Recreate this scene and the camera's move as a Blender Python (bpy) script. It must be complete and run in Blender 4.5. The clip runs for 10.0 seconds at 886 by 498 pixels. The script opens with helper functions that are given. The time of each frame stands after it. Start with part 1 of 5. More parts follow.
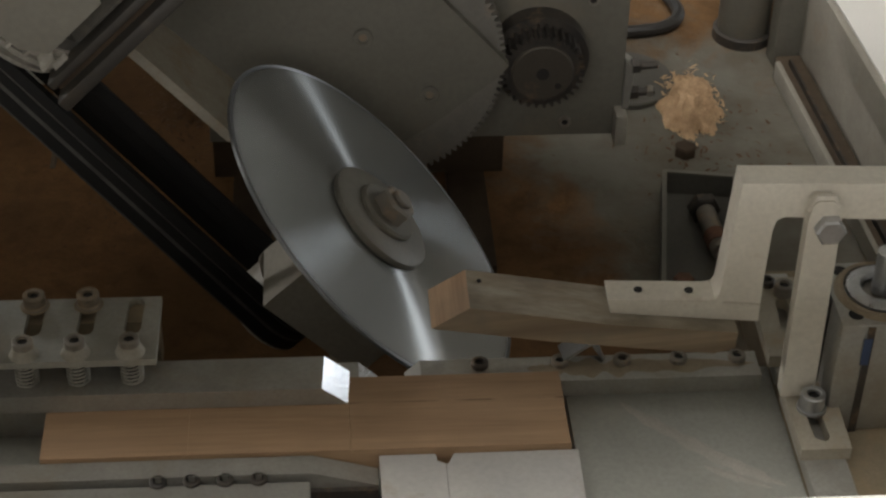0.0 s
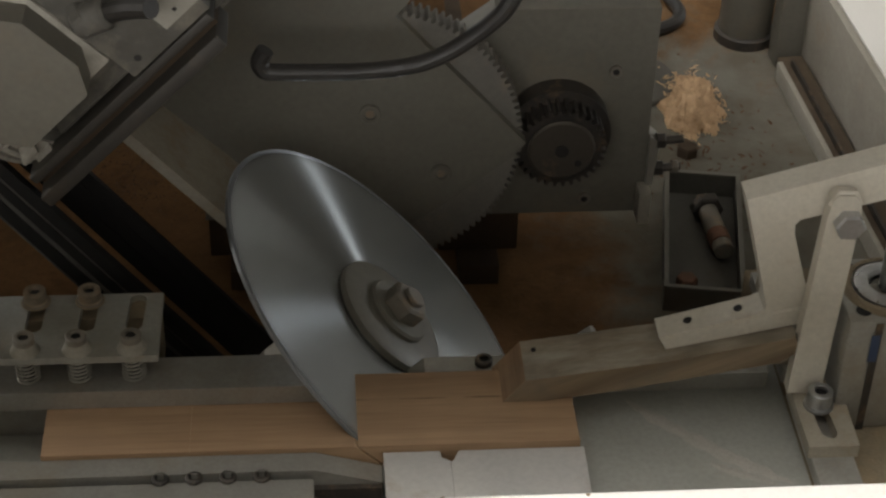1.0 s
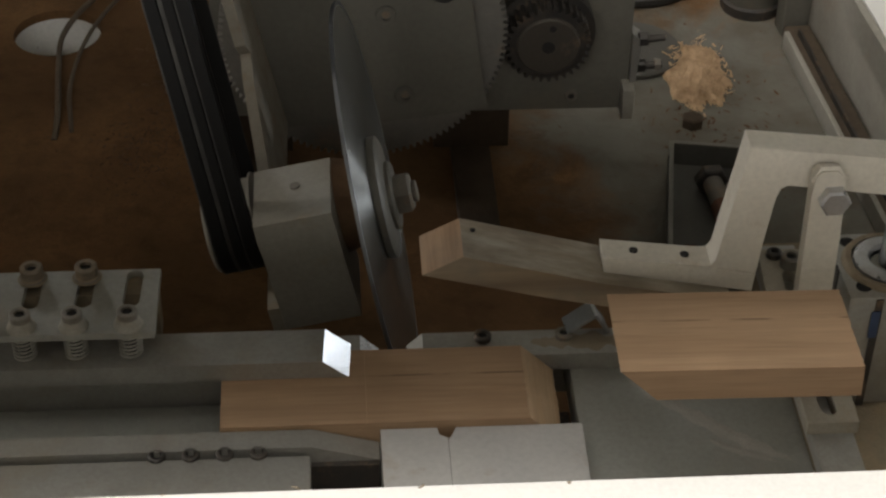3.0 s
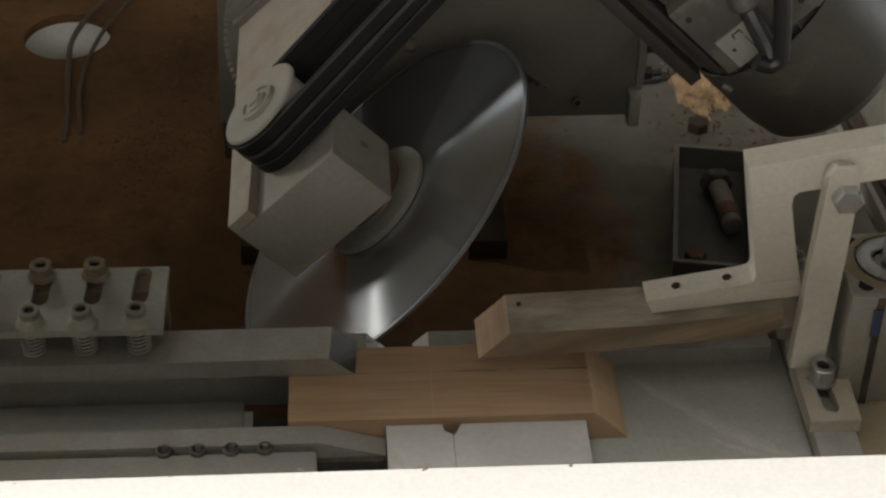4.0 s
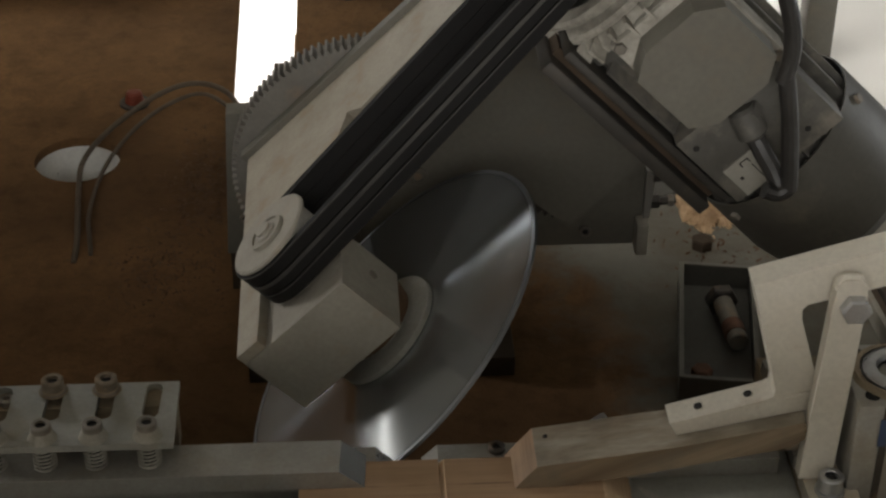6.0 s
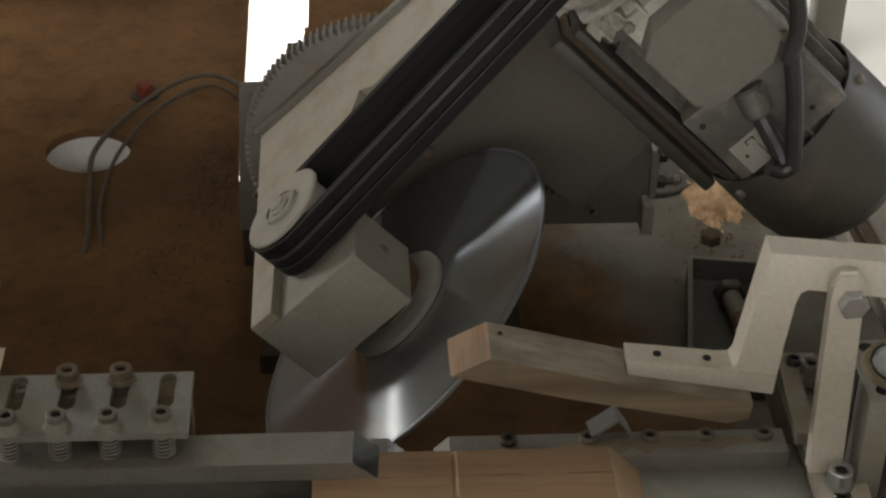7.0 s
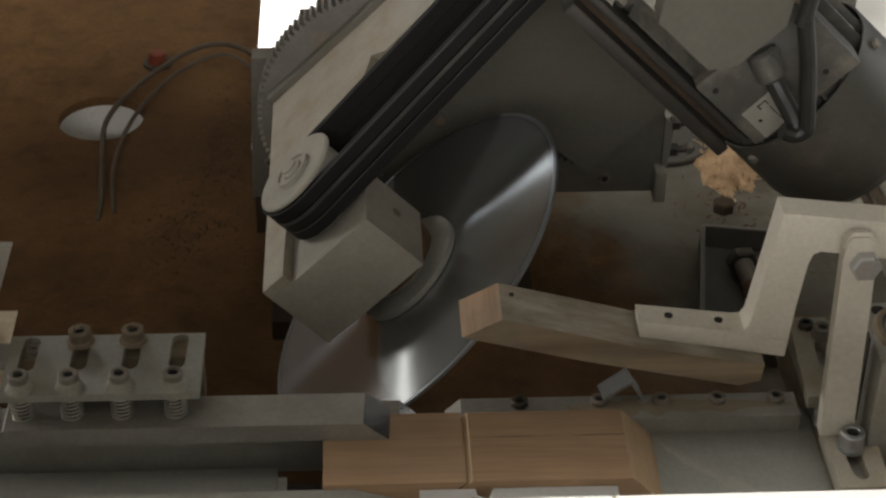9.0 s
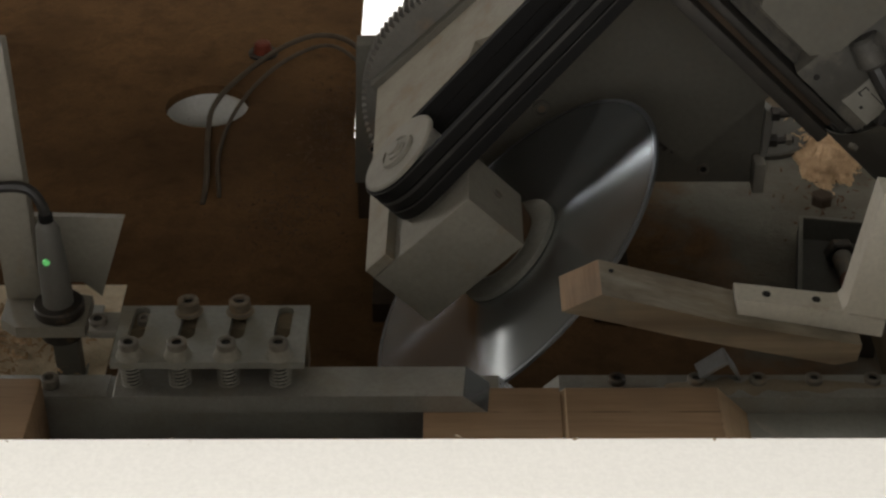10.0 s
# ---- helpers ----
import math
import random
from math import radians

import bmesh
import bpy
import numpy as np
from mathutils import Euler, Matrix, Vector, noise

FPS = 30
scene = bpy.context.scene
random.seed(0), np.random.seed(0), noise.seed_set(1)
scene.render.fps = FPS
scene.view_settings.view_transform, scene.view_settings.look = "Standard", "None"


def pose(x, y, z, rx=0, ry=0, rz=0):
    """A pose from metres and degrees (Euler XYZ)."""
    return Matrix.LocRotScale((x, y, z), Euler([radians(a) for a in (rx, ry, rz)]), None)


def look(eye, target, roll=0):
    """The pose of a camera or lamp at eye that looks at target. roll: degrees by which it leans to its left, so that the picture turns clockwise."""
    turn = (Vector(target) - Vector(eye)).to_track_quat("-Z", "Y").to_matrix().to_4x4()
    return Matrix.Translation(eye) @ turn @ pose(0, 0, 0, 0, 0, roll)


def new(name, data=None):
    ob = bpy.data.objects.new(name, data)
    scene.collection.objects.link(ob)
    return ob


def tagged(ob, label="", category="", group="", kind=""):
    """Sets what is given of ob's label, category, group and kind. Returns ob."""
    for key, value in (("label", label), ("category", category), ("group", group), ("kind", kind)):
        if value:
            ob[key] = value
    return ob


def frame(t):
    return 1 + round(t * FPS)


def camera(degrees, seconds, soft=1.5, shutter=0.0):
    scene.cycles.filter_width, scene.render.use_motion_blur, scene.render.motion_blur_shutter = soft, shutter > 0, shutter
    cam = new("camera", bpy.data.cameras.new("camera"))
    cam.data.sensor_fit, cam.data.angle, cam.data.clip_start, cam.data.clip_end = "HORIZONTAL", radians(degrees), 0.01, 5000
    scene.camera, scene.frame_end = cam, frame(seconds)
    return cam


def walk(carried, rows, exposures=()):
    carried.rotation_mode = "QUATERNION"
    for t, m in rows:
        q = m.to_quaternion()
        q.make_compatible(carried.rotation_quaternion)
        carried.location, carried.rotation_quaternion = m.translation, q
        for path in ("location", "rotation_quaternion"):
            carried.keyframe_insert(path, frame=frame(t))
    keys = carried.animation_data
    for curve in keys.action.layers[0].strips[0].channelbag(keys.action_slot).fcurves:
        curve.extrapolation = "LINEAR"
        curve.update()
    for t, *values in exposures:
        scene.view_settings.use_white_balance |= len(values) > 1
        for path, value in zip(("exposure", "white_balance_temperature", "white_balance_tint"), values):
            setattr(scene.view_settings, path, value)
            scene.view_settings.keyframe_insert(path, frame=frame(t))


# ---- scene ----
cam = camera(27.0, 10.0, 2.4)
PATH = [
    (0, (-0.0144, -0.3456, 1.7949), (0.0815, 0.8394, 0.8803), 1.38),
    (0.5, (-0.0227, -0.3457, 1.7882), (0.0805, 0.8418, 0.8777), 1.68),
    (1, (-0.0218, -0.3427, 1.7803), (0.0792, 0.8465, 0.8717), 1.56),
    (1.5, (-0.0261, -0.3340, 1.7801), (0.0770, 0.8483, 0.8628), 1.76),
    (2, (-0.0152, -0.3371, 1.7763), (0.0822, 0.8444, 0.8573), 1.61),
    (2.5, (-0.0075, -0.3390, 1.7794), (0.0862, 0.8394, 0.8560), 1.47),
    (2.7, (-0.0073, -0.3329, 1.7832), (0.0838, 0.8393, 0.8517), 1.33),
    (3.8, (-0.0042, -0.3396, 1.7821), (0.0747, 0.8337, 0.8509), 0.70),
    (4, (-0.0062, -0.3484, 1.7825), (0.0743, 0.8302, 0.8581), 1.06),
    (4.5, (-0.0143, -0.3509, 1.7803), (0.0728, 0.8474, 0.8822), 0.98),
    (5, (-0.0061, -0.3567, 1.7800), (0.0755, 0.8748, 0.9274), 0.70),
    (5.2, (-0.0056, -0.3577, 1.7732), (0.0761, 0.8800, 0.9297), 0.48),
    (6.5, (-0.0159, -0.3709, 1.7851), (0.0628, 0.8698, 0.9458), 0.76),
    (7, (-0.0208, -0.3722, 1.7854), (0.0584, 0.8649, 0.9409), 0.95),
    (7.5, (-0.0247, -0.3716, 1.7815), (0.0562, 0.8633, 0.9339), 1.16),
    (8, (-0.0207, -0.3715, 1.7797), (0.0549, 0.8610, 0.9280), 1.08),
    (8.5, (-0.0223, -0.3731, 1.7739), (0.0512, 0.8574, 0.9192), 1.01),
    (9, (-0.0196, -0.3802, 1.7732), (0.0483, 0.8487, 0.9157), 0.81),
    (9.5, (-0.0225, -0.3987, 1.7726), (0.0095, 0.8311, 0.9144), 0.08),
    (10, (-0.0272, -0.4165, 1.7656), (-0.0346, 0.8193, 0.9155), -0.31),
]
# the forward edge of the saw and the head's tilt: seconds, blade centre y, tilt
TRAVEL = [
    (0.0, 0.952, -45), (0.3, 0.943, -45), (0.5, 0.920, -45), (0.75, 0.861, -45), (1.0, 0.813, -45), (1.2, 0.814, -45),
    (1.5, 0.867, -45), (1.75, 0.909, -45), (2.0, 0.939, -45), (2.3, 0.947, -45), (2.5, 0.947, -45),
    (2.6, 0.947, -43.5), (2.7, 0.947, -38), (3.0, 0.946, -12), (3.3, 0.944, 17), (3.55, 0.942, 40), (3.7, 0.941, 45),
    (4.0, 0.939, 45), (4.5, 0.937, 45), (4.75, 0.903, 45), (5.0, 0.838, 45), (5.2, 0.808, 45), (5.4, 0.807, 45),
    (5.8, 0.883, 45), (6.2, 0.937, 45), (6.5, 0.945, 45), (7.5, 0.946, 45), (10.0, 0.944, 45),
]
PIVOT_X, PIVOT_Z = 0.0285, 0.8290
walk(cam, [(t, look(eye, at, roll)) for t, eye, at, roll in PATH], [(0.0, 0.06), (1.5, 0.06), (2.5, 0.05), (4.0, -0.04), (4.6, 0.06), (5.0, 0.0), (6.5, 0.18), (7.5, 0.32), (9.0, 0.18), (10.0, -0.40)])

# ---- light ----
world = bpy.data.worlds.new("world")
scene.world = world
world.use_nodes = True
sky = world.node_tree.nodes.new("ShaderNodeTexSky")
sky.sky_type, sky.sun_disc = "NISHITA", False
sky.sun_elevation, sky.sun_rotation = radians(35), radians(40)
world.node_tree.nodes["Background"].inputs["Strength"].default_value = 0.08
world.node_tree.links.new(sky.outputs["Color"], world.node_tree.nodes["Background"].inputs["Color"])


def window_light(name, eye, target, wide, high, watts, colour=(1.0, 0.965, 0.92)):
    lamp = bpy.data.lights.new(name, "AREA")
    lamp.shape, lamp.size, lamp.size_y, lamp.energy, lamp.color = "RECTANGLE", wide, high, watts, colour
    ob = new(name, lamp)
    ob.matrix_world = look(eye, target)
    return ob


window_light("window_light_corner", (5.45, 6.45, 2.21), (5.45, 0, 2.21), 0.40, 0.60, 2.4, (0.88, 0.94, 1.0))
window_light("window_light_back", (5.68, 2.9, 0.50), (0, 2.9, 0.50), 0.60, 0.12, 30, (0.93, 0.97, 1.0))
window_light("window_light_back", (5.68, 3.7, 0.95), (0, 3.7, 0.95), 0.60, 0.12, 30, (0.93, 0.97, 1.0))
window_light("window_light_rear", (-2.75, 6.45, 2.85), (-2.75, 0, 2.85), 0.45, 1.0, 44, (0.93, 0.97, 1.0))
window_light("window_light_side", (-5.55, 2.8, 2.28), (0, 2.8, 2.28), 0.60, 0.08, 72)
window_light("window_light_side", (-5.55, 3.6, 1.55), (0, 3.6, 1.55), 0.60, 0.50, 20)
window_light("window_light_front", (-1.0, -3.9, 3.1), (-1.0, 0, 2.4), 4.0, 1.4, 135)
# fill lamp added under the closed ceiling to brighten the rear floor
window_light("rear_floor_fill", (-0.3, 4.0, 4.15), (-0.3, 4.0001, 0), 1.6, 1.0, 95).data.spread = radians(62)
# overhead lamp added to brighten the front panel; no ceiling opening holds it
window_light("overhead_fill", (-0.5, 0.2, 4.15), (-0.5, 0.2001, 0), 3.0, 1.4, 115)


# ---- materials ----
def material(name, colour, rough=0.5, metal=0.0, second=None, scale=30.0, amount=0.5, fine=220.0, bump=0.1,
             stretch=(1, 1, 1), dust=0.0, dust_colour=(0.32, 0.22, 0.13), dust_scale=14.0, rough_var=0.15, random_tint=0.0):
    m = bpy.data.materials.new(name)
    m.use_nodes = True
    n, l = m.node_tree.nodes, m.node_tree.links
    b = n["Principled BSDF"]
    co = n.new("ShaderNodeTexCoord")
    mp = n.new("ShaderNodeMapping")
    mp.inputs["Scale"].default_value = stretch
    l.new(co.outputs["Object"], mp.inputs["Vector"])

    def noise_node(s, detail=4.0, rough_n=0.6):
        t = n.new("ShaderNodeTexNoise")
        t.inputs["Scale"].default_value, t.inputs["Detail"].default_value, t.inputs["Roughness"].default_value = s, detail, rough_n
        l.new(mp.outputs["Vector"], t.inputs["Vector"])
        return t

    def ramp(src, lo, hi):
        r = n.new("ShaderNodeMapRange")
        r.inputs["From Min"].default_value, r.inputs["From Max"].default_value = lo, hi
        l.new(src, r.inputs["Value"])
        return r.outputs["Result"]

    def mix(fac, a, c):
        x = n.new("ShaderNodeMix")
        x.data_type = "RGBA"
        for socket, value in ((x.inputs["Factor"], fac), (x.inputs["A"], a), (x.inputs["B"], c)):
            if isinstance(value, (tuple, list)):
                socket.default_value = (*value, 1) if len(value) == 3 else value
            elif isinstance(value, (int, float)):
                socket.default_value = value
            else:
                l.new(value, socket)
        return x.outputs["Result"]

    broad, grain = noise_node(scale), noise_node(fine, 3.0)
    second = second or tuple(c * 0.72 for c in colour)
    scaled = n.new("ShaderNodeMath")
    scaled.operation = "MULTIPLY"
    scaled.inputs[1].default_value = amount
    l.new(ramp(broad.outputs["Fac"], 0.38, 0.66), scaled.inputs[0])
    col = mix(scaled.outputs[0], colour, second)
    g = n.new("ShaderNodeMath")
    g.operation = "MULTIPLY"
    g.inputs[1].default_value = amount * 0.5
    l.new(ramp(grain.outputs["Fac"], 0.35, 0.7), g.inputs[0])
    col = mix(g.outputs[0], col, tuple(c * 0.6 for c in colour))
    if dust > 0:
        d = noise_node(dust_scale, 6.0, 0.7)
        k = ramp(d.outputs["Fac"], 0.62 - 0.3 * dust, 0.72 - 0.12 * dust)
        dm = n.new("ShaderNodeMath")
        dm.operation = "MULTIPLY"
        dm.inputs[1].default_value = min(1.0, 0.35 + dust * 0.6)
        l.new(k, dm.inputs[0])
        col = mix(dm.outputs[0], col, dust_colour)
    if random_tint > 0:
        info = n.new("ShaderNodeObjectInfo")
        hsv = n.new("ShaderNodeHueSaturation")
        l.new(col, hsv.inputs["Color"])
        r = n.new("ShaderNodeMapRange")
        r.inputs["To Min"].default_value, r.inputs["To Max"].default_value = 1 - random_tint, 1 + random_tint
        l.new(info.outputs["Random"], r.inputs["Value"])
        l.new(r.outputs["Result"], hsv.inputs["Value"])
        col = hsv.outputs["Color"]
    l.new(col, b.inputs["Base Color"])
    rr = n.new("ShaderNodeMapRange")
    rr.inputs["To Min"].default_value, rr.inputs["To Max"].default_value = max(0.03, rough - rough_var), min(1, rough + rough_var)
    l.new(broad.outputs["Fac"], rr.inputs["Value"])
    l.new(rr.outputs["Result"], b.inputs["Roughness"])
    b.inputs["Metallic"].default_value = metal
    if bump > 0:
        bp = n.new("ShaderNodeBump")
        bp.inputs["Strength"].default_value, bp.inputs["Distance"].default_value = bump, 0.002
        l.new(grain.outputs["Fac"], bp.inputs["Height"])
        l.new(bp.outputs["Normal"], b.inputs["Normal"])
    return m


def wood_material(name, light, dark, axis=0, ring=1.0, dirt=0.0, seam=None):
    """Sawn timber with long grain along one axis of the object."""
    m = bpy.data.materials.new(name)
    m.use_nodes = True
    n, l = m.node_tree.nodes, m.node_tree.links
    b = n["Principled BSDF"]
    co = n.new("ShaderNodeTexCoord")
    mp = n.new("ShaderNodeMapping")
    mp.inputs["Scale"].default_value = tuple(0.05 if i == axis else 1.0 for i in range(3))
    l.new(co.outputs["Object"], mp.inputs["Vector"])
    big, fine, blot = (n.new("ShaderNodeTexNoise") for _ in range(3))
    big.inputs["Scale"].default_value, big.inputs["Detail"].default_value, big.inputs["Distortion"].default_value = 70 * ring, 4, 0.6
    fine.inputs["Scale"].default_value, fine.inputs["Detail"].default_value = 420, 5
    blot.inputs["Scale"].default_value, blot.inputs["Detail"].default_value = 22, 4
    l.new(mp.outputs["Vector"], big.inputs["Vector"])
    l.new(mp.outputs["Vector"], fine.inputs["Vector"])
    l.new(co.outputs["Object"], blot.inputs["Vector"])
    ramp = n.new("ShaderNodeValToRGB")
    ramp.color_ramp.elements[0].position, ramp.color_ramp.elements[0].color = 0.36, (*dark, 1)
    ramp.color_ramp.elements[1].position, ramp.color_ramp.elements[1].color = 0.60, (*light, 1)
    l.new(big.outputs["Fac"], ramp.inputs["Fac"])
    streak = n.new("ShaderNodeMapRange")
    streak.inputs["From Min"].default_value, streak.inputs["From Max"].default_value = 0.3, 0.7
    streak.inputs["To Min"].default_value, streak.inputs["To Max"].default_value = 0.84, 1.06
    l.new(fine.outputs["Fac"], streak.inputs["Value"])
    hsv = n.new("ShaderNodeHueSaturation")
    l.new(ramp.outputs["Color"], hsv.inputs["Color"])
    l.new(streak.outputs["Result"], hsv.inputs["Value"])
    mixn = n.new("ShaderNodeMix")
    mixn.data_type = "RGBA"
    fac = n.new("ShaderNodeMapRange")
    fac.inputs["From Min"].default_value, fac.inputs["From Max"].default_value = 0.42, 0.68
    fac.inputs["To Max"].default_value = 0.25 + dirt
    l.new(blot.outputs["Fac"], fac.inputs["Value"])
    l.new(fac.outputs["Result"], mixn.inputs["Factor"])
    l.new(hsv.outputs["Color"], mixn.inputs["A"])
    mixn.inputs["B"].default_value = (*(c * 0.7 for c in dark), 1) if dirt < 0.3 else (0.14, 0.12, 0.09, 1)
    tone = mixn.outputs["Result"]
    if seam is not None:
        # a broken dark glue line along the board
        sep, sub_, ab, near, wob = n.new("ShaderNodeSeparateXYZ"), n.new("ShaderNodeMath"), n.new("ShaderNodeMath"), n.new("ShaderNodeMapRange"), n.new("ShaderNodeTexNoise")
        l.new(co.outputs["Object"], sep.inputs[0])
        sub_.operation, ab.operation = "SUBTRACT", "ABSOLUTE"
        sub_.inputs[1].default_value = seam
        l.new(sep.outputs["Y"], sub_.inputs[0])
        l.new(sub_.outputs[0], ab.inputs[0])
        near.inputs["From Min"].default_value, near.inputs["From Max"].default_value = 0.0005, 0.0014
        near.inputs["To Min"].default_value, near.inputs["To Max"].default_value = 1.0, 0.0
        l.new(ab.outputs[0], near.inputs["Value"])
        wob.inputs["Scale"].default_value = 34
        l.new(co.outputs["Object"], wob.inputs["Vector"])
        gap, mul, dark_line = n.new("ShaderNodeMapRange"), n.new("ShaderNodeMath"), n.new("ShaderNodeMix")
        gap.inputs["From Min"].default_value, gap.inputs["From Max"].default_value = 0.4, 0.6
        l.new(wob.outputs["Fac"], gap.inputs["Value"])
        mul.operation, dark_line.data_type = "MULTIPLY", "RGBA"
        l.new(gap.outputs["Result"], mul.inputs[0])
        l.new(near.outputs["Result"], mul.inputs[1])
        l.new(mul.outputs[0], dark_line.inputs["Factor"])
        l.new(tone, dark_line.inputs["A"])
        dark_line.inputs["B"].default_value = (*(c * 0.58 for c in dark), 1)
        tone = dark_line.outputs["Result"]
    l.new(tone, b.inputs["Base Color"])
    b.inputs["Roughness"].default_value = 0.72
    bp = n.new("ShaderNodeBump")
    bp.inputs["Strength"].default_value, bp.inputs["Distance"].default_value = 0.25, 0.001
    l.new(fine.outputs["Fac"], bp.inputs["Height"])
    l.new(bp.outputs["Normal"], b.inputs["Normal"])
    return m


def blade_material():
    """Ground steel disc: fine circular scratches, so the gloss is drawn out round the axis."""
    m = bpy.data.materials.new("ground_steel")
    m.use_nodes = True
    n, l = m.node_tree.nodes, m.node_tree.links
    b = n["Principled BSDF"]
    co, mp, ns = n.new("ShaderNodeTexCoord"), n.new("ShaderNodeVectorMath"), n.new("ShaderNodeTexNoise")
    # distance from the axis drives rings of tone
    sep, comb = n.new("ShaderNodeSeparateXYZ"), n.new("ShaderNodeCombineXYZ")
    l.new(co.outputs["Object"], sep.inputs[0])
    l.new(sep.outputs["Y"], comb.inputs["X"])
    l.new(sep.outputs["Z"], comb.inputs["Y"])
    mp.operation = "LENGTH"
    l.new(comb.outputs[0], mp.inputs[0])
    ns.noise_dimensions = "1D"
    ns.inputs["Scale"].default_value, ns.inputs["Detail"].default_value = 420, 3
    l.new(mp.outputs["Value"], ns.inputs["W"])
    r = n.new("ShaderNodeValToRGB")
    r.color_ramp.elements[0].position, r.color_ramp.elements[0].color = 0.35, (0.415, 0.435, 0.44, 1)
    r.color_ramp.elements[1].position, r.color_ramp.elements[1].color = 0.65, (0.455, 0.475, 0.48, 1)
    l.new(ns.outputs["Fac"], r.inputs["Fac"])
    # the tooth ring is darker than the disc
    rim, ring_mix = n.new("ShaderNodeMapRange"), n.new("ShaderNodeMix")
    rim.inputs["From Min"].default_value, rim.inputs["From Max"].default_value = 0.163, 0.169
    l.new(mp.outputs["Value"], rim.inputs["Value"])
    ring_mix.data_type = "RGBA"
    ring_mix.inputs["B"].default_value = (0.30, 0.31, 0.32, 1)
    l.new(rim.outputs["Result"], ring_mix.inputs["Factor"])
    l.new(r.outputs["Color"], ring_mix.inputs["A"])
    l.new(ring_mix.outputs["Result"], b.inputs["Base Color"])
    b.inputs["Metallic"].default_value = 0.88
    dull = n.new("ShaderNodeMapRange")
    dull.inputs["From Min"].default_value, dull.inputs["From Max"].default_value = 0.1685, 0.1705
    dull.inputs["To Min"].default_value, dull.inputs["To Max"].default_value = 0.22, 0.7
    l.new(mp.outputs["Value"], dull.inputs["Value"])
    l.new(dull.outputs["Result"], b.inputs["Roughness"])
    b.inputs["Anisotropic"].default_value = 1.0
    b.inputs["Anisotropic Rotation"].default_value = 0.25
    tg = n.new("ShaderNodeTangent")
    tg.direction_type, tg.axis = "RADIAL", "X"
    l.new(tg.outputs["Tangent"], b.inputs["Tangent"])
    return m


def pan_material():
    """A pan caked with brown sawdust, rippled and speckled, with one scraped bare place."""
    m = bpy.data.materials.new("sawdust_covered_pan")
    m.use_nodes = True
    n, l = m.node_tree.nodes, m.node_tree.links
    b = n["Principled BSDF"]
    co = n.new("ShaderNodeTexCoord")

    def tex(scale, detail=5.0, distort=0.0):
        t = n.new("ShaderNodeTexNoise")
        t.inputs["Scale"].default_value, t.inputs["Detail"].default_value, t.inputs["Distortion"].default_value = scale, detail, distort
        t.inputs["Roughness"].default_value = 0.65
        l.new(co.outputs["Object"], t.inputs["Vector"])
        return t.outputs["Fac"]

    def ranged(src, lo, hi, to=1.0):
        r = n.new("ShaderNodeMapRange")
        r.inputs["From Min"].default_value, r.inputs["From Max"].default_value, r.inputs["To Max"].default_value = lo, hi, to
        l.new(src, r.inputs["Value"])
        return r.outputs["Result"]

    def blend(fac, a, c):
        x = n.new("ShaderNodeMix")
        x.data_type = "RGBA"
        l.new(fac, x.inputs["Factor"])
        for socket, value in ((x.inputs["A"], a), (x.inputs["B"], c)):
            if isinstance(value, tuple):
                socket.default_value = (*value, 1)
            else:
                l.new(value, socket)
        return x.outputs["Result"]

    broad, ripple, fine = tex(5.0, 6.0), tex(30.0, 6.0, 0.2), tex(190.0, 3.0)
    col = blend(ranged(broad, 0.38, 0.64), (0.200, 0.110, 0.0475), (0.108, 0.059, 0.0256))
    col = blend(ranged(ripple, 0.48, 0.7, 0.42), col, (0.034, 0.0178, 0.0074))
    col = blend(ranged(ripple, 0.46, 0.3, 0.3), col, (0.11, 0.060, 0.026))
    col = blend(ranged(fine, 0.5, 0.75, 0.6), col, (0.11, 0.060, 0.027))
    # the scraped place
    off, scl, ln, add, amp = (n.new("ShaderNodeVectorMath"), n.new("ShaderNodeVectorMath"), n.new("ShaderNodeVectorMath"), n.new("ShaderNodeMath"), n.new("ShaderNodeMath"))
    off.operation, scl.operation, ln.operation, add.operation, amp.operation = "SUBTRACT", "MULTIPLY", "LENGTH", "ADD", "MULTIPLY"
    off.inputs[1].default_value, scl.inputs[1].default_value = (0.43, 1.31, 0.616), (4.6, 2.9, 0.0)
    l.new(co.outputs["Object"], off.inputs[0])
    l.new(off.outputs["Vector"], scl.inputs[0])
    l.new(scl.outputs["Vector"], ln.inputs[0])
    amp.inputs[1].default_value = 1.7
    l.new(tex(9.0, 7.0, 0.6), amp.inputs[0])
    l.new(ln.outputs["Value"], add.inputs[0])
    l.new(amp.outputs[0], add.inputs[1])
    bare = blend(ranged(tex(14.0), 0.4, 0.65), (0.165, 0.16, 0.136), (0.12, 0.11, 0.086))
    col = blend(ranged(add.outputs[0], 1.95, 1.55, 0.92), col, bare)
    l.new(col, b.inputs["Base Color"])
    b.inputs["Roughness"].default_value = 0.9
    b.inputs["Specular IOR Level"].default_value = 0.2
    mixh = n.new("ShaderNodeMath")
    mixh.operation = "MULTIPLY_ADD"
    mixh.inputs[1].default_value = 0.25
    l.new(fine, mixh.inputs[0])
    l.new(ripple, mixh.inputs[2])
    bp = n.new("ShaderNodeBump")
    bp.inputs["Strength"].default_value, bp.inputs["Distance"].default_value = 0.6, 0.004
    l.new(mixh.outputs[0], bp.inputs["Height"])
    l.new(bp.outputs["Normal"], b.inputs["Normal"])
    return m


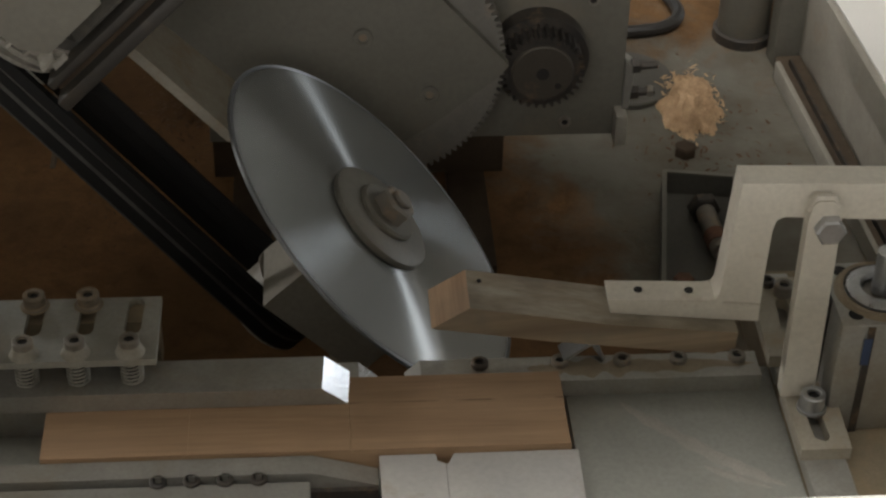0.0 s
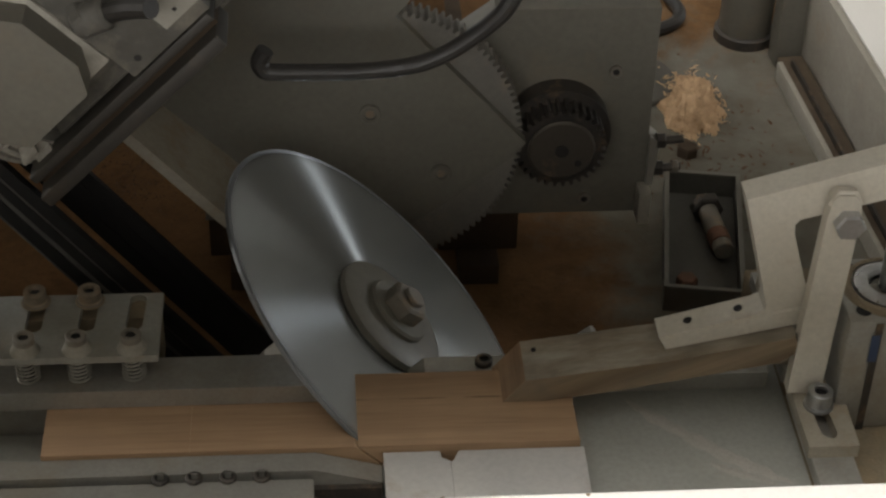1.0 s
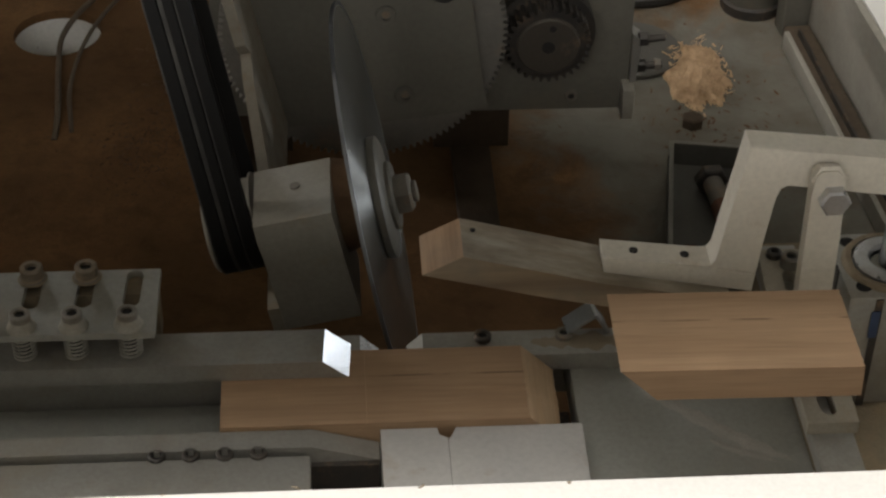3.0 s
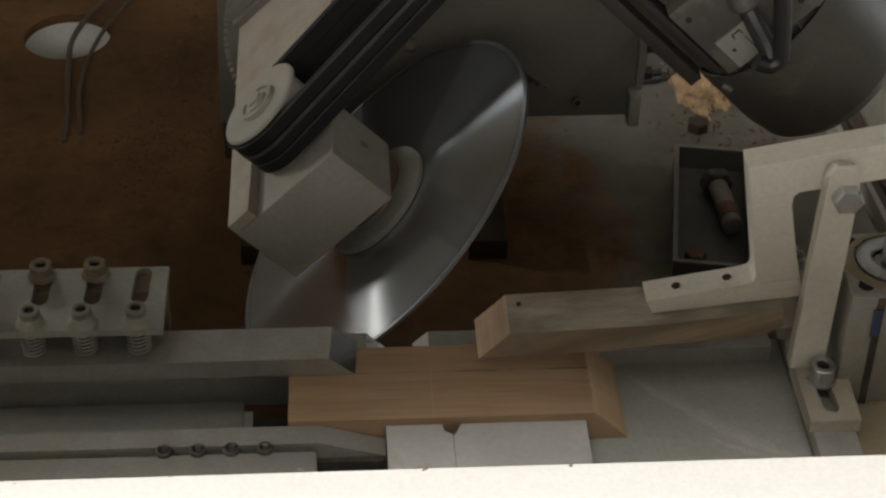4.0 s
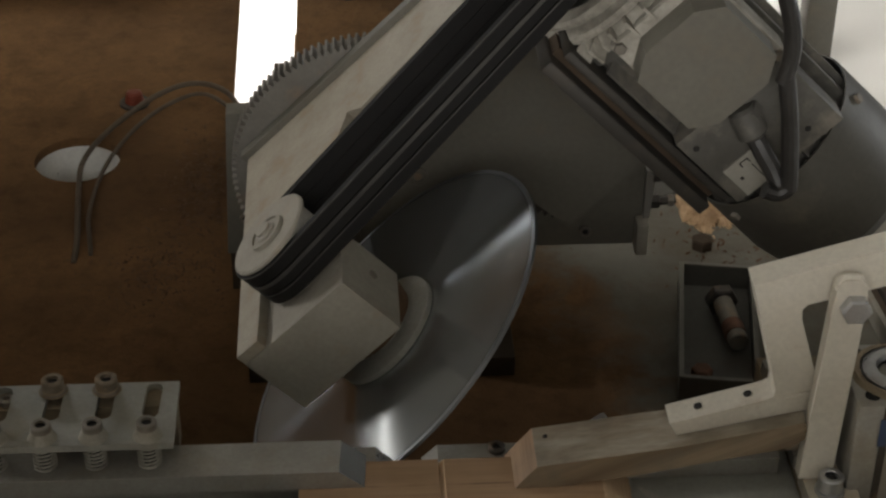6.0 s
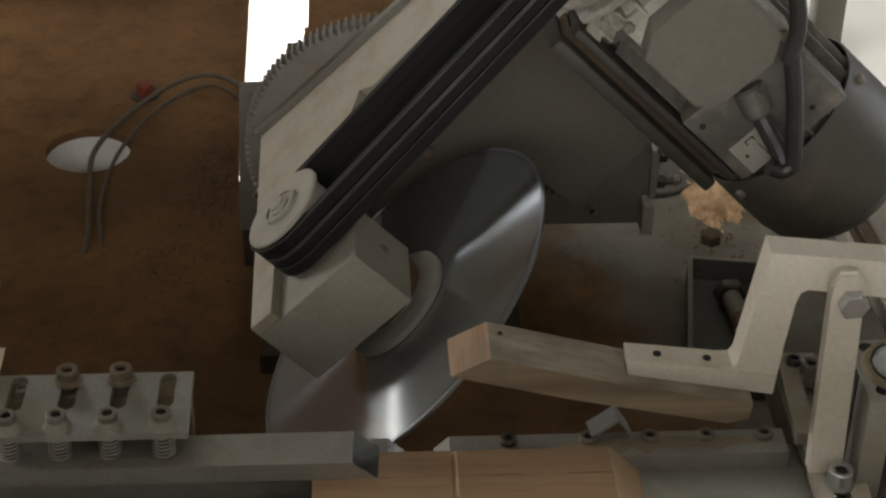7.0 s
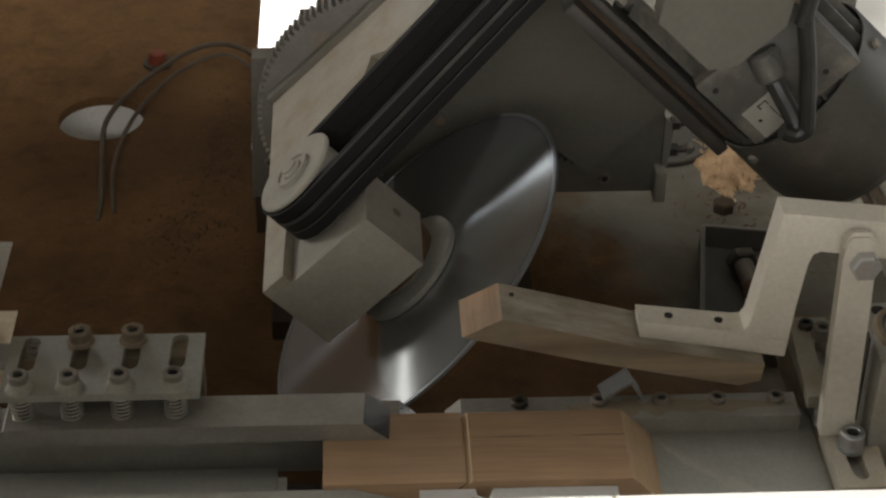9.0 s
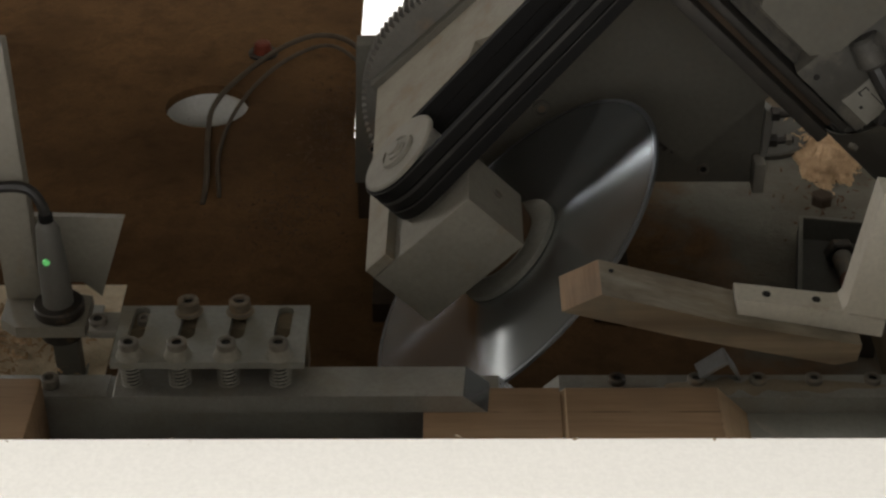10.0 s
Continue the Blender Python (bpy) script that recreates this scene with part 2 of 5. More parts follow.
GREY_PAINT = material("dusty_grey_paint", (0.158, 0.149, 0.122), 0.5, 0.0, (0.118, 0.109, 0.087), 9, 0.7, 160, 0.06, dust=0.25, dust_scale=9, dust_colour=(0.185, 0.152, 0.108))
HOUSING_PAINT = material("pale_housing_paint", (0.33, 0.308, 0.26), 0.5, 0.0, (0.26, 0.24, 0.197), 16, 0.7, 200, 0.06, dust=0.2, dust_scale=14)
RAIL_BROWN = material("brown_dusted_channel", (0.10, 0.072, 0.046), 0.75, 0.1, (0.06, 0.042, 0.027), 30, 0.7, 300, 0.2)
DUSTY_RAIL = material("dust_caked_rail", (0.06, 0.038, 0.02), 0.8, 0.1, (0.04, 0.027, 0.016), 30, 0.7, 300, 0.3)
CREAM_PAINT = material("cream_machine_paint", (0.66, 0.62, 0.53), 0.42, 0.0, (0.56, 0.51, 0.42), 14, 0.6, 240, 0.12, dust=0.12, dust_scale=20)
WHITE_PANEL = material("white_powder_coat", (0.76, 0.745, 0.705), 0.5, 0.0, (0.72, 0.70, 0.655), 5, 0.4, 500, 0.08)
STEEL = material("bare_steel", (0.40, 0.39, 0.355), 0.45, 0.55, (0.32, 0.305, 0.265), 26, 0.7, 300, 0.06, dust=0.35, dust_scale=16, dust_colour=(0.33, 0.29, 0.22))
TABLE_STEEL = material("table_steel", (0.395, 0.40, 0.36), 0.55, 0.1, (0.32, 0.322, 0.285), 9, 0.7, 260, 0.08, dust=0.3, dust_scale=13, dust_colour=(0.37, 0.355, 0.31))
GREY_BOLT_DUST = material("grey_dust_on_plate", (0.36, 0.34, 0.29), 0.95, 0.0, (0.28, 0.26, 0.21), 90, 0.8, 500, 0.5)
FOOT_PAINT = material("dusty_cream_paint", (0.36, 0.325, 0.26), 0.6, 0.0, (0.28, 0.245, 0.185), 30, 0.7, 300, 0.1, dust=0.3, dust_scale=30)
DUSTY_STEEL = material("sawdust_covered_steel", (0.26, 0.21, 0.14), 0.8, 0.1, (0.19, 0.15, 0.095), 22, 0.8, 400, 0.35, dust=0.45, dust_scale=18, dust_colour=(0.31, 0.23, 0.135))
GREY_DUST = material("grey_fine_dust", (0.47, 0.45, 0.40), 0.95, 0.0, (0.40, 0.39, 0.345), 60, 0.8, 500, 0.5)
BROWN_DUST = material("brown_fine_dust", (0.30, 0.24, 0.165), 0.95, 0.0, (0.2, 0.155, 0.1), 60, 0.8, 500, 0.8)
FENCE_DUST = material("thin_brown_dust", (0.33, 0.275, 0.20), 0.95, 0.0, (0.26, 0.21, 0.145), 40, 0.8, 500, 0.5)
POLISHED = material("sawn_aluminium", (0.82, 0.83, 0.85), 0.14, 1.0, (0.75, 0.76, 0.78), 40, 0.4, 300, 0.03, rough_var=0.05)
PLATE_STEEL = material("dusty_plate_steel", (0.34, 0.335, 0.30), 0.55, 0.3, (0.27, 0.26, 0.22), 20, 0.7, 260, 0.1, dust=0.35, dust_scale=24, dust_colour=(0.30, 0.26, 0.19))
ZINC = material("zinc_plated_steel", (0.55, 0.56, 0.57), 0.32, 0.9, (0.42, 0.42, 0.40), 60, 0.6, 400, 0.05, dust=0.15)
ZINC_DULL = material("dull_spring_steel", (0.40, 0.385, 0.34), 0.5, 0.4, (0.3, 0.28, 0.235), 60, 0.6, 400, 0.05)
BOLT = material("dusty_bolt_steel", (0.21, 0.19, 0.158), 0.6, 0.3, (0.2, 0.18, 0.15), 90, 0.7, 500, 0.1, dust=0.35, dust_scale=60)
BOLT_BROWN = material("brown_dusted_bolt_steel", (0.20, 0.165, 0.122), 0.75, 0.2, (0.14, 0.108, 0.073), 70, 0.8, 500, 0.2, dust=0.4, dust_scale=50)
BLACK_STEEL = material("blackened_gear_steel", (0.07, 0.065, 0.06), 0.5, 0.7, (0.12, 0.1, 0.08), 50, 0.6, 300, 0.1, dust=0.2, dust_scale=40)
GEAR_STEEL = material("gear_steel", (0.205, 0.193, 0.168), 0.55, 0.2, (0.14, 0.13, 0.112), 24, 0.7, 300, 0.08, dust=0.15)
PINION_STEEL = material("oily_pinion_steel", (0.075, 0.064, 0.05), 0.55, 0.3, (0.065, 0.056, 0.046), 24, 0.7, 300, 0.08, dust=0.15)
WIRE = material("grey_brown_wire", (0.115, 0.088, 0.06), 0.7, 0.0, (0.075, 0.057, 0.04), 40, 0.6, 200, 0.1)
# near-black for shade painted into holes and gaps, and for print
NEAR_BLACK = material("near_black", (0.02, 0.018, 0.016), 0.9, 0.0, bump=0.0)
RUBBER = material("black_rubber", (0.0085, 0.008, 0.0075), 0.65, 0.0, (0.013, 0.012, 0.011), 30, 0.6, 200, 0.12)
HIGHLIGHT_GREY = material("belt_highlight_grey", (0.055, 0.052, 0.045), 0.7, 0.0, (0.012, 0.011, 0.010), 18, 0.8, 200, 0.1)
CABLE = material("grey_black_cable", (0.022, 0.0205, 0.0185), 0.45, 0.0, (0.034, 0.031, 0.028), 40, 0.6, 200, 0.1)
MOTOR_GREY = material("cast_motor_grey", (0.120, 0.114, 0.100), 0.55, 0.15, (0.072, 0.067, 0.056), 18, 0.8, 180, 0.25, dust=0.45, dust_scale=11, dust_colour=(0.30, 0.265, 0.21))
FAN_COVER = material("fan_cover_grey", (0.080, 0.075, 0.063), 0.5, 0.1, (0.098, 0.091, 0.075), 12, 0.6, 200, 0.08, dust=0.2, dust_scale=8, dust_colour=(0.2, 0.165, 0.12))
DARK_RAIL = material("dark_base_paint", (0.040, 0.036, 0.030), 0.6, 0.1, (0.028, 0.024, 0.019), 20, 0.7, 200, 0.1, dust=0.25, dust_scale=16, dust_colour=(0.08, 0.062, 0.044))
DUSTY_CAST = material("dust_coated_casting", (0.40, 0.375, 0.32), 0.8, 0.0, (0.17, 0.155, 0.125), 26, 0.9, 260, 0.4, dust=0.3, dust_scale=30, dust_colour=(0.10, 0.088, 0.07))
PAN = pan_material()
PAN_STEEL = material("bare_pan_steel", (0.095, 0.09, 0.076), 0.6, 0.1, (0.07, 0.064, 0.052), 5, 0.8, 200, 0.2, dust=0.4, dust_scale=7, dust_colour=(0.06, 0.038, 0.02))
DUST = material("pale_sawdust", (0.62, 0.42, 0.245), 0.95, 0.0, (0.36, 0.23, 0.12), 60, 0.8, 500, 1.0)
SHAVING = material("brown_shavings", (0.145, 0.08, 0.036), 0.9, 0.0, (0.09, 0.048, 0.022), 60, 0.8, 500, 0.5)
RED_PLASTIC = material("red_plastic", (0.2, 0.045, 0.022), 0.45, 0.0, (0.14, 0.03, 0.018), 60, 0.6, 300, 0.05)
CRUMB = material("brown_wood_crumbs", (0.12, 0.062, 0.026), 0.95, 0.0, (0.09, 0.045, 0.02), 60, 0.8, 500, 0.5)
# sawdust made paler, with the daylight on these shavings put into the colour
DAYLIT_SHAVING = material("daylit_shavings", (0.85, 0.73, 0.54), 0.95, 0.0, (0.62, 0.48, 0.31), 60, 0.8, 500, 1.0)
NYLON = material("white_nylon", (0.47, 0.46, 0.44), 0.45, 0.0, (0.56, 0.54, 0.50), 18, 0.5, 200, 0.06, dust=0.12, dust_scale=26)
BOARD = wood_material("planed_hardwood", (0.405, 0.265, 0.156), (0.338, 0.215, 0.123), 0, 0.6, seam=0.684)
OLD_BLOCK = wood_material("worn_grey_wood", (0.39, 0.345, 0.275), (0.27, 0.22, 0.16), 0, 0.7, 0.55)
STAINED_SIDE = wood_material("stained_brown_wood", (0.30, 0.225, 0.145), (0.17, 0.12, 0.072), 0, 0.5, 0.55)
CUT_END = wood_material("pale_cut_end", (0.60, 0.43, 0.27), (0.5, 0.34, 0.2), 1)
FRESH_END = wood_material("fresh_end_grain", (0.40, 0.26, 0.155), (0.27, 0.165, 0.095), 1, 1.0, 0.3)
BRIGHT_FLOOR = material("bright_floor", (0.84, 0.83, 0.8), 0.6, 0.0, (0.78, 0.77, 0.73), 3, 0.6, 60, 0.1)
CONCRETE = material("hall_concrete", (0.33, 0.32, 0.3), 0.7, 0.0, (0.27, 0.26, 0.24), 1.5, 0.7, 60, 0.2)
DUCT = material("pale_duct_steel", (0.78, 0.77, 0.73), 0.5, 0.0, (0.7, 0.69, 0.65), 12, 0.6, 200, 0.05)
PLASTER = material("hall_plaster", (0.42, 0.41, 0.385), 0.85, 0.0, (0.36, 0.35, 0.32), 2, 0.5, 40, 0.1)
SENSOR_GREY = material("sensor_plastic", (0.15, 0.147, 0.13), 0.45, 0.0, (0.14, 0.13, 0.12), 60, 0.5, 300, 0.08, dust=0.2)
PALE_LABEL = material("pale_label", (0.29, 0.275, 0.235), 0.6, 0.0, (0.23, 0.215, 0.18), 60, 0.5, 300, 0.0)
RUST = material("rusty_steel", (0.2, 0.09, 0.05), 0.7, 0.3, (0.1, 0.06, 0.04), 60, 0.7, 300, 0.3)
BLUE_MARK = material("blue_label", (0.045, 0.075, 0.15), 0.5, 0.0)
RUBBER.node_tree.nodes["Principled BSDF"].inputs["Specular IOR Level"].default_value = 0.2
SAW_STEEL = blade_material()
GREEN_LED = bpy.data.materials.new("green_led")
GREEN_LED.use_nodes = True
GREEN_LED.node_tree.nodes["Principled BSDF"].inputs["Base Color"].default_value = (0.1, 0.5, 0.12, 1)
GREEN_LED.node_tree.nodes["Principled BSDF"].inputs["Emission Color"].default_value = (0.25, 1.0, 0.3, 1)
GREEN_LED.node_tree.nodes["Principled BSDF"].inputs["Emission Strength"].default_value = 0.35


# ---- mesh helpers ----
def link(name, bm, mat, parent=None, label="", smooth=30, bevel=0.0, segments=2):
    if bevel > 0:
        edges = [e for e in bm.edges if len(e.link_faces) == 2 and e.calc_face_angle(0) > radians(35)]
        bmesh.ops.bevel(bm, geom=edges, offset=bevel, segments=segments, profile=0.5, affect="EDGES", clamp_overlap=True)
    bmesh.ops.recalc_face_normals(bm, faces=bm.faces)
    me = bpy.data.meshes.new(name)
    bm.to_mesh(me)
    bm.free()
    me.materials.append(mat)
    if smooth:
        for p in me.polygons:
            p.use_smooth = True
        me.set_sharp_from_angle(angle=radians(smooth))
    ob = new(name, me)
    if parent is not None:
        ob.parent = parent
    if label:
        ob["label"] = label
    return ob


def part(name, bm, mat, parent, label="", **kw):
    return link(name, bm, mat, parent, label, **kw)


def empty(name, m=None):
    ob = new(name)
    ob.empty_display_size = 0.02
    if m is not None:
        ob.matrix_world = m
    return ob


def box(x0, x1, y0, y1, z0, z1, bm=None, m=None):
    bm = bm or bmesh.new()
    made = bmesh.ops.create_cube(bm, size=1)["verts"]
    t = Matrix.Translation(((x0 + x1) / 2, (y0 + y1) / 2, (z0 + z1) / 2)) @ Matrix.Diagonal((x1 - x0, y1 - y0, z1 - z0, 1))
    bmesh.ops.transform(bm, matrix=(m or Matrix()) @ t, verts=made)
    return bm


def pierced(outline, holes, z0, z1):
    """A flat plate in x, y with holes through it."""
    bm = bmesh.new()
    edges = []
    for loop in (outline, *holes):
        vs = [bm.verts.new((x, y, z0)) for x, y in loop]
        edges += [bm.edges.new((a, b)) for a, b in zip(vs, vs[1:] + vs[:1])]
    bmesh.ops.triangle_fill(bm, use_beauty=True, edges=edges)
    made = bmesh.ops.extrude_face_region(bm, geom=bm.faces[:])["geom"]
    bmesh.ops.translate(bm, vec=(0, 0, z1 - z0), verts=[v for v in made if isinstance(v, bmesh.types.BMVert)])
    return bm


def circle(x, y, r, n=24):
    return [(x + r * math.cos(2 * math.pi * i / n), y + r * math.sin(2 * math.pi * i / n)) for i in range(n)]


def slot(x0, y0, x1, y1, r, n=8):
    """A round-ended slot between two points."""
    a = math.atan2(y1 - y0, x1 - x0)
    return ([(x1 + r * math.cos(a - math.pi / 2 + math.pi * i / n), y1 + r * math.sin(a - math.pi / 2 + math.pi * i / n)) for i in range(n + 1)]
            + [(x0 + r * math.cos(a + math.pi / 2 + math.pi * i / n), y0 + r * math.sin(a + math.pi / 2 + math.pi * i / n)) for i in range(n + 1)])


def lathe(profile, segs=20, bm=None, m=None):
    """Turns (radius, height) points round z."""
    bm = bm or bmesh.new()
    m = m or Matrix()
    rings = []
    for r, h in profile:
        if r <= 1e-6:
            rings.append([bm.verts.new(m @ Vector((0, 0, h)))])
        else:
            rings.append([bm.verts.new(m @ Vector((r * math.cos(2 * math.pi * i / segs), r * math.sin(2 * math.pi * i / segs), h))) for i in range(segs)])
    for a, b in zip(rings, rings[1:]):
        for i in range(segs):
            j = (i + 1) % segs
            if len(a) == 1 and len(b) == 1:
                continue
            if len(a) == 1:
                bm.faces.new((a[0], b[i], b[j]))
            elif len(b) == 1:
                bm.faces.new((a[i], a[j], b[0]))
            else:
                bm.faces.new((a[i], a[j], b[j], b[i]))
    return bm


def rod(a, b, r, segs=16, bm=None, chamfer=0.0):
    a, b = Vector(a), Vector(b)
    d = b - a
    m = Matrix.Translation(a) @ d.to_track_quat("Z", "Y").to_matrix().to_4x4()
    c = min(chamfer, d.length / 3, r / 2)
    prof = [(0, 0), (r - c, 0), (r, c), (r, d.length - c), (r - c, d.length), (0, d.length)] if c else [(0, 0), (r, 0), (r, d.length), (0, d.length)]
    return lathe(prof, segs, bm, m)


def prism(points, depth, m=None, bm=None):
    """A flat outline in x, z, given depth along y from 0."""
    bm = bm or bmesh.new()
    m = m or Matrix()
    a = [bm.verts.new(m @ Vector((x, 0, z))) for x, z in points]
    b = [bm.verts.new(m @ Vector((x, depth, z))) for x, z in points]
    bm.faces.new(a)
    bm.faces.new(list(reversed(b)))
    for i in range(len(a)):
        j = (i + 1) % len(a)
        bm.faces.new((a[j], a[i], b[i], b[j]))
    return bm


def tube(points, r, segs=10, bm=None, steps=6):
    """A round cable through points, smoothed between them."""
    bm = bm or bmesh.new()
    pts = [Vector(p) for p in points]
    line = []
    for i in range(len(pts) - 1):
        p0, p1, p2, p3 = pts[max(i - 1, 0)], pts[i], pts[i + 1], pts[min(i + 2, len(pts) - 1)]
        for k in range(steps):
            t = k / steps
            line.append(0.5 * ((2 * p1) + (p2 - p0) * t + (2 * p0 - 5 * p1 + 4 * p2 - p3) * t * t + (3 * p1 - p0 - 3 * p2 + p3) * t ** 3))
    line.append(pts[-1])
    rings, side = [], None
    for i, p in enumerate(line):
        d = (line[min(i + 1, len(line) - 1)] - line[max(i - 1, 0)]).normalized()
        side = d.orthogonal().normalized() if side is None else (side - d * side.dot(d)).normalized()
        up = d.cross(side)
        rings.append([bm.verts.new(p + r * (math.cos(2 * math.pi * k / segs) * side + math.sin(2 * math.pi * k / segs) * up)) for k in range(segs)])
    for a, b in zip(rings, rings[1:]):
        for i in range(segs):
            j = (i + 1) % segs
            bm.faces.new((a[i], a[j], b[j], b[i]))
    bm.faces.new(list(reversed(rings[0])))
    bm.faces.new(rings[-1])
    return bm


def cap_screw(r=0.009, h=0.012, m=None):
    """A socket head with its key hole, standing on z = 0."""
    return lathe([(0, h - 0.6 * h), (0.52 * r, h - 0.6 * h), (0.52 * r, h - 0.0006), (0.56 * r, h), (r - 0.001, h), (r, h - 0.001), (r, 0.0005), (r - 0.0005, 0), (0, 0)], 18, None, m)


def hex_head(r=0.009, h=0.007, m=None, bm=None):
    return lathe([(0, 0), (r, 0), (r, h * 0.85), (r * 0.85, h), (0, h)], 6, bm, m)


def gear(teeth, radius, depth, root=0.0045, m=None, hub=0.0):
    """A spur gear round y, from y = 0."""
    pts = []
    for i in range(teeth):
        a = 2 * math.pi * i / teeth
        s = 2 * math.pi / teeth
        for f, r in ((0.0, radius - root), (0.2, radius - root), (0.36, radius), (0.64, radius), (0.8, radius - root)):
            pts.append((r * math.cos(a + f * s), r * math.sin(a + f * s)))
    return prism(pts, depth, m)


Y_AXIS = pose(0, 0, 0, -90, 0, 0)  # turns z onto y
X_AXIS = pose(0, 0, 0, 0, 90, 0)   # turns z onto x

# ---- hall ----
def hall():
    tagged(link("floor", box(-6, 6, -4.2, 7, -0.2, 0), CONCRETE), "pale concrete workshop floor", "floor", kind="structure")
    # pale sheet added so the floor behind the pan looks brightly lit
    tagged(link("floor_board", box(-1.7, 0.7, 2.1, 4.6, 0.0, 0.018), BRIGHT_FLOOR, bevel=0.002), "added pale patch standing in for brightly lit floor", "board")
    tagged(link("ceiling", box(-6, 6, -4.2, 7, 4.2, 4.4), PLASTER), "plain pale workshop ceiling", "ceiling", kind="structure")

    def wall(name, along, fixed, lo, hi, openings, thick=0.2):
        bm = bmesh.new()
        spans, at = [], lo
        for a, b, z0, z1 in openings:
            spans += [(at, a, 0, 4.2), (a, b, 0, z0), (a, b, z1, 4.2)]
            at = b
        spans.append((at, hi, 0, 4.2))
        for a, b, z0, z1 in spans:
            if along == "x":
                box(a, b, fixed, fixed + thick, z0, z1, bm)
            else:
                box(fixed, fixed + thick, a, b, z0, z1, bm)
        tagged(link(name, bm, PLASTER), "plain plastered workshop wall with window openings", "wall", kind="structure")

    wall("wall_north", "x", 6.6, -6, 6, [(-2.98, -2.52, 2.34, 3.36), (5.24, 5.66, 1.90, 2.52)])
    wall("wall_south", "x", -4.2, -6, 6, [(-3.0, 1.0, 2.4, 3.8)])
    wall("wall_west", "y", -5.8, -4, 6.6, [(2.49, 3.11, 2.23, 2.33), (3.29, 3.91, 1.28, 1.82)])
    wall("wall_east", "y", 5.8, -4, 6.6, [(2.59, 3.21, 0.43, 0.57), (3.39, 4.01, 0.88, 1.02)])


# ---- machine cabinet ----
PAN_Z = 0.616


def cabinet():
    c = tagged(empty("machine_cabinet"), "white sheet steel saw cabinet with a sawdust-covered pan", "machine cabinet")
    bm = box(-1.1, 0.9, -0.06, 0.168, 1.261, 1.269)
    box(-1.1, 0.9, 0.160, 0.168, 0.55, 1.261, bm)
    part("front_panel", bm, WHITE_PANEL, c, "white powder coated front panel", bevel=0.0015)
    # pan with a round outlet and a slot at the back
    hx, hy, hr = -0.3305, 1.569, 0.0515
    rim = [(-1.1, 0.168), (0.60, 0.168), (0.60, 1.885), (-0.071, 1.885), (-0.071, 1.47), (-0.1465, 1.49), (-0.1500, 2.3), (-1.1, 2.3)]
    part("floor_pan", pierced(rim, [circle(hx, hy, hr, 40)], 0.604, PAN_Z), PAN, c, "brown sawdust-covered pan with a round outlet", smooth=0)
    part("outlet_duct", lathe([(0.052, 0.0), (0.052, -0.16), (0.0545, -0.16), (0.0545, 0.0)], 40, None, pose(hx, hy, 0.6038)), DUCT, c, "grey sheet steel outlet duct")
    # side with its upstand, ledge and wall, a little askew to the rails
    skew = pose(0.529, 1.39, 0) @ pose(0, 0, 0, 0, 0, 4) @ pose(-0.529, -1.39, 0)
    for name, bm, mat, label, bevel in (
            ("upstand", box(0.5340, 0.5405, 0.75, 1.50, PAN_Z, 0.640), HOUSING_PAINT, "pale painted upstand", 0.001),
            ("ledge", box(0.5410, 0.5715, 0.75, 1.52, PAN_Z, 0.634), RAIL_BROWN, "rusty brown channel strip", 0.001),
            ("inner_rail", box(0.551, 0.554, 0.75, 1.50, 0.634, 0.642), BLACK_STEEL, "", 0),
            ("side_wall", box(0.5720, 0.5820, 0.40, 1.60, 0.55, 0.740), HOUSING_PAINT, "dusty grey inner side wall", 0.002),
            ("side_shelf", box(0.5825, 0.95, 0.40, 1.75, 0.725, 0.7398), WHITE_PANEL, "white outer side shelf", 0.002),
            ("corner_post", box(0.5410, 0.575, 1.525, 1.555, PAN_Z, 1.1), GREY_PAINT, "", 0.001)):
        part(name, bm, mat, c, label, bevel=bevel).matrix_basis = skew
    # unseen side, given the brown pan colour to keep its reflection dark
    part("side_panel", box(-1.11, -1.1, -0.06, 2.31, 0.55, 0.95), PAN, c, "unseen side panel, browned to darken its reflection in the blade")
    # added out of view: stops rear window light reaching the blade's lower half
    part("rear_panel", box(-1.0998, -0.155, 2.3005, 2.31, 0.55, 1.34), PAN, c, "unseen dark panel added to block rear window light")
    for x in (-1.05, 0.56):
        for y in (0.21, 1.82):
            part("leg", box(x - 0.03, x + 0.03, y - 0.03, y + 0.03, 0, 0.604), GREY_PAINT, c)
    # unseen sheets on posts, added to keep overhead light off the saw
    part("hood", box(-1.11, 0.56, 0.50, 1.12, 1.40, 1.41), WHITE_PANEL, c, "unseen white sheet hood added to shade the saw")
    part("hood", box(-1.11, 0.20, 1.1205, 1.9, 1.40, 1.41), WHITE_PANEL, c)
    part("hood_post", box(-1.11, -1.10, 0.51, 0.55, 0.9505, 1.3995), WHITE_PANEL, c)
    part("hood_post", box(-1.11, -1.10, 1.84, 1.89, 0.9505, 1.3995), WHITE_PANEL, c)
    part("hood_post", box(0.55, 0.56, 0.51, 0.55, 0.8325, 1.3995), WHITE_PANEL, c)
    # beam that carries the tables, down to the pan
    part("bed_beam", box(-0.9, 0.59, 0.49, 0.60, PAN_Z, 0.78), GREY_PAINT, c, bevel=0.004)
    return c


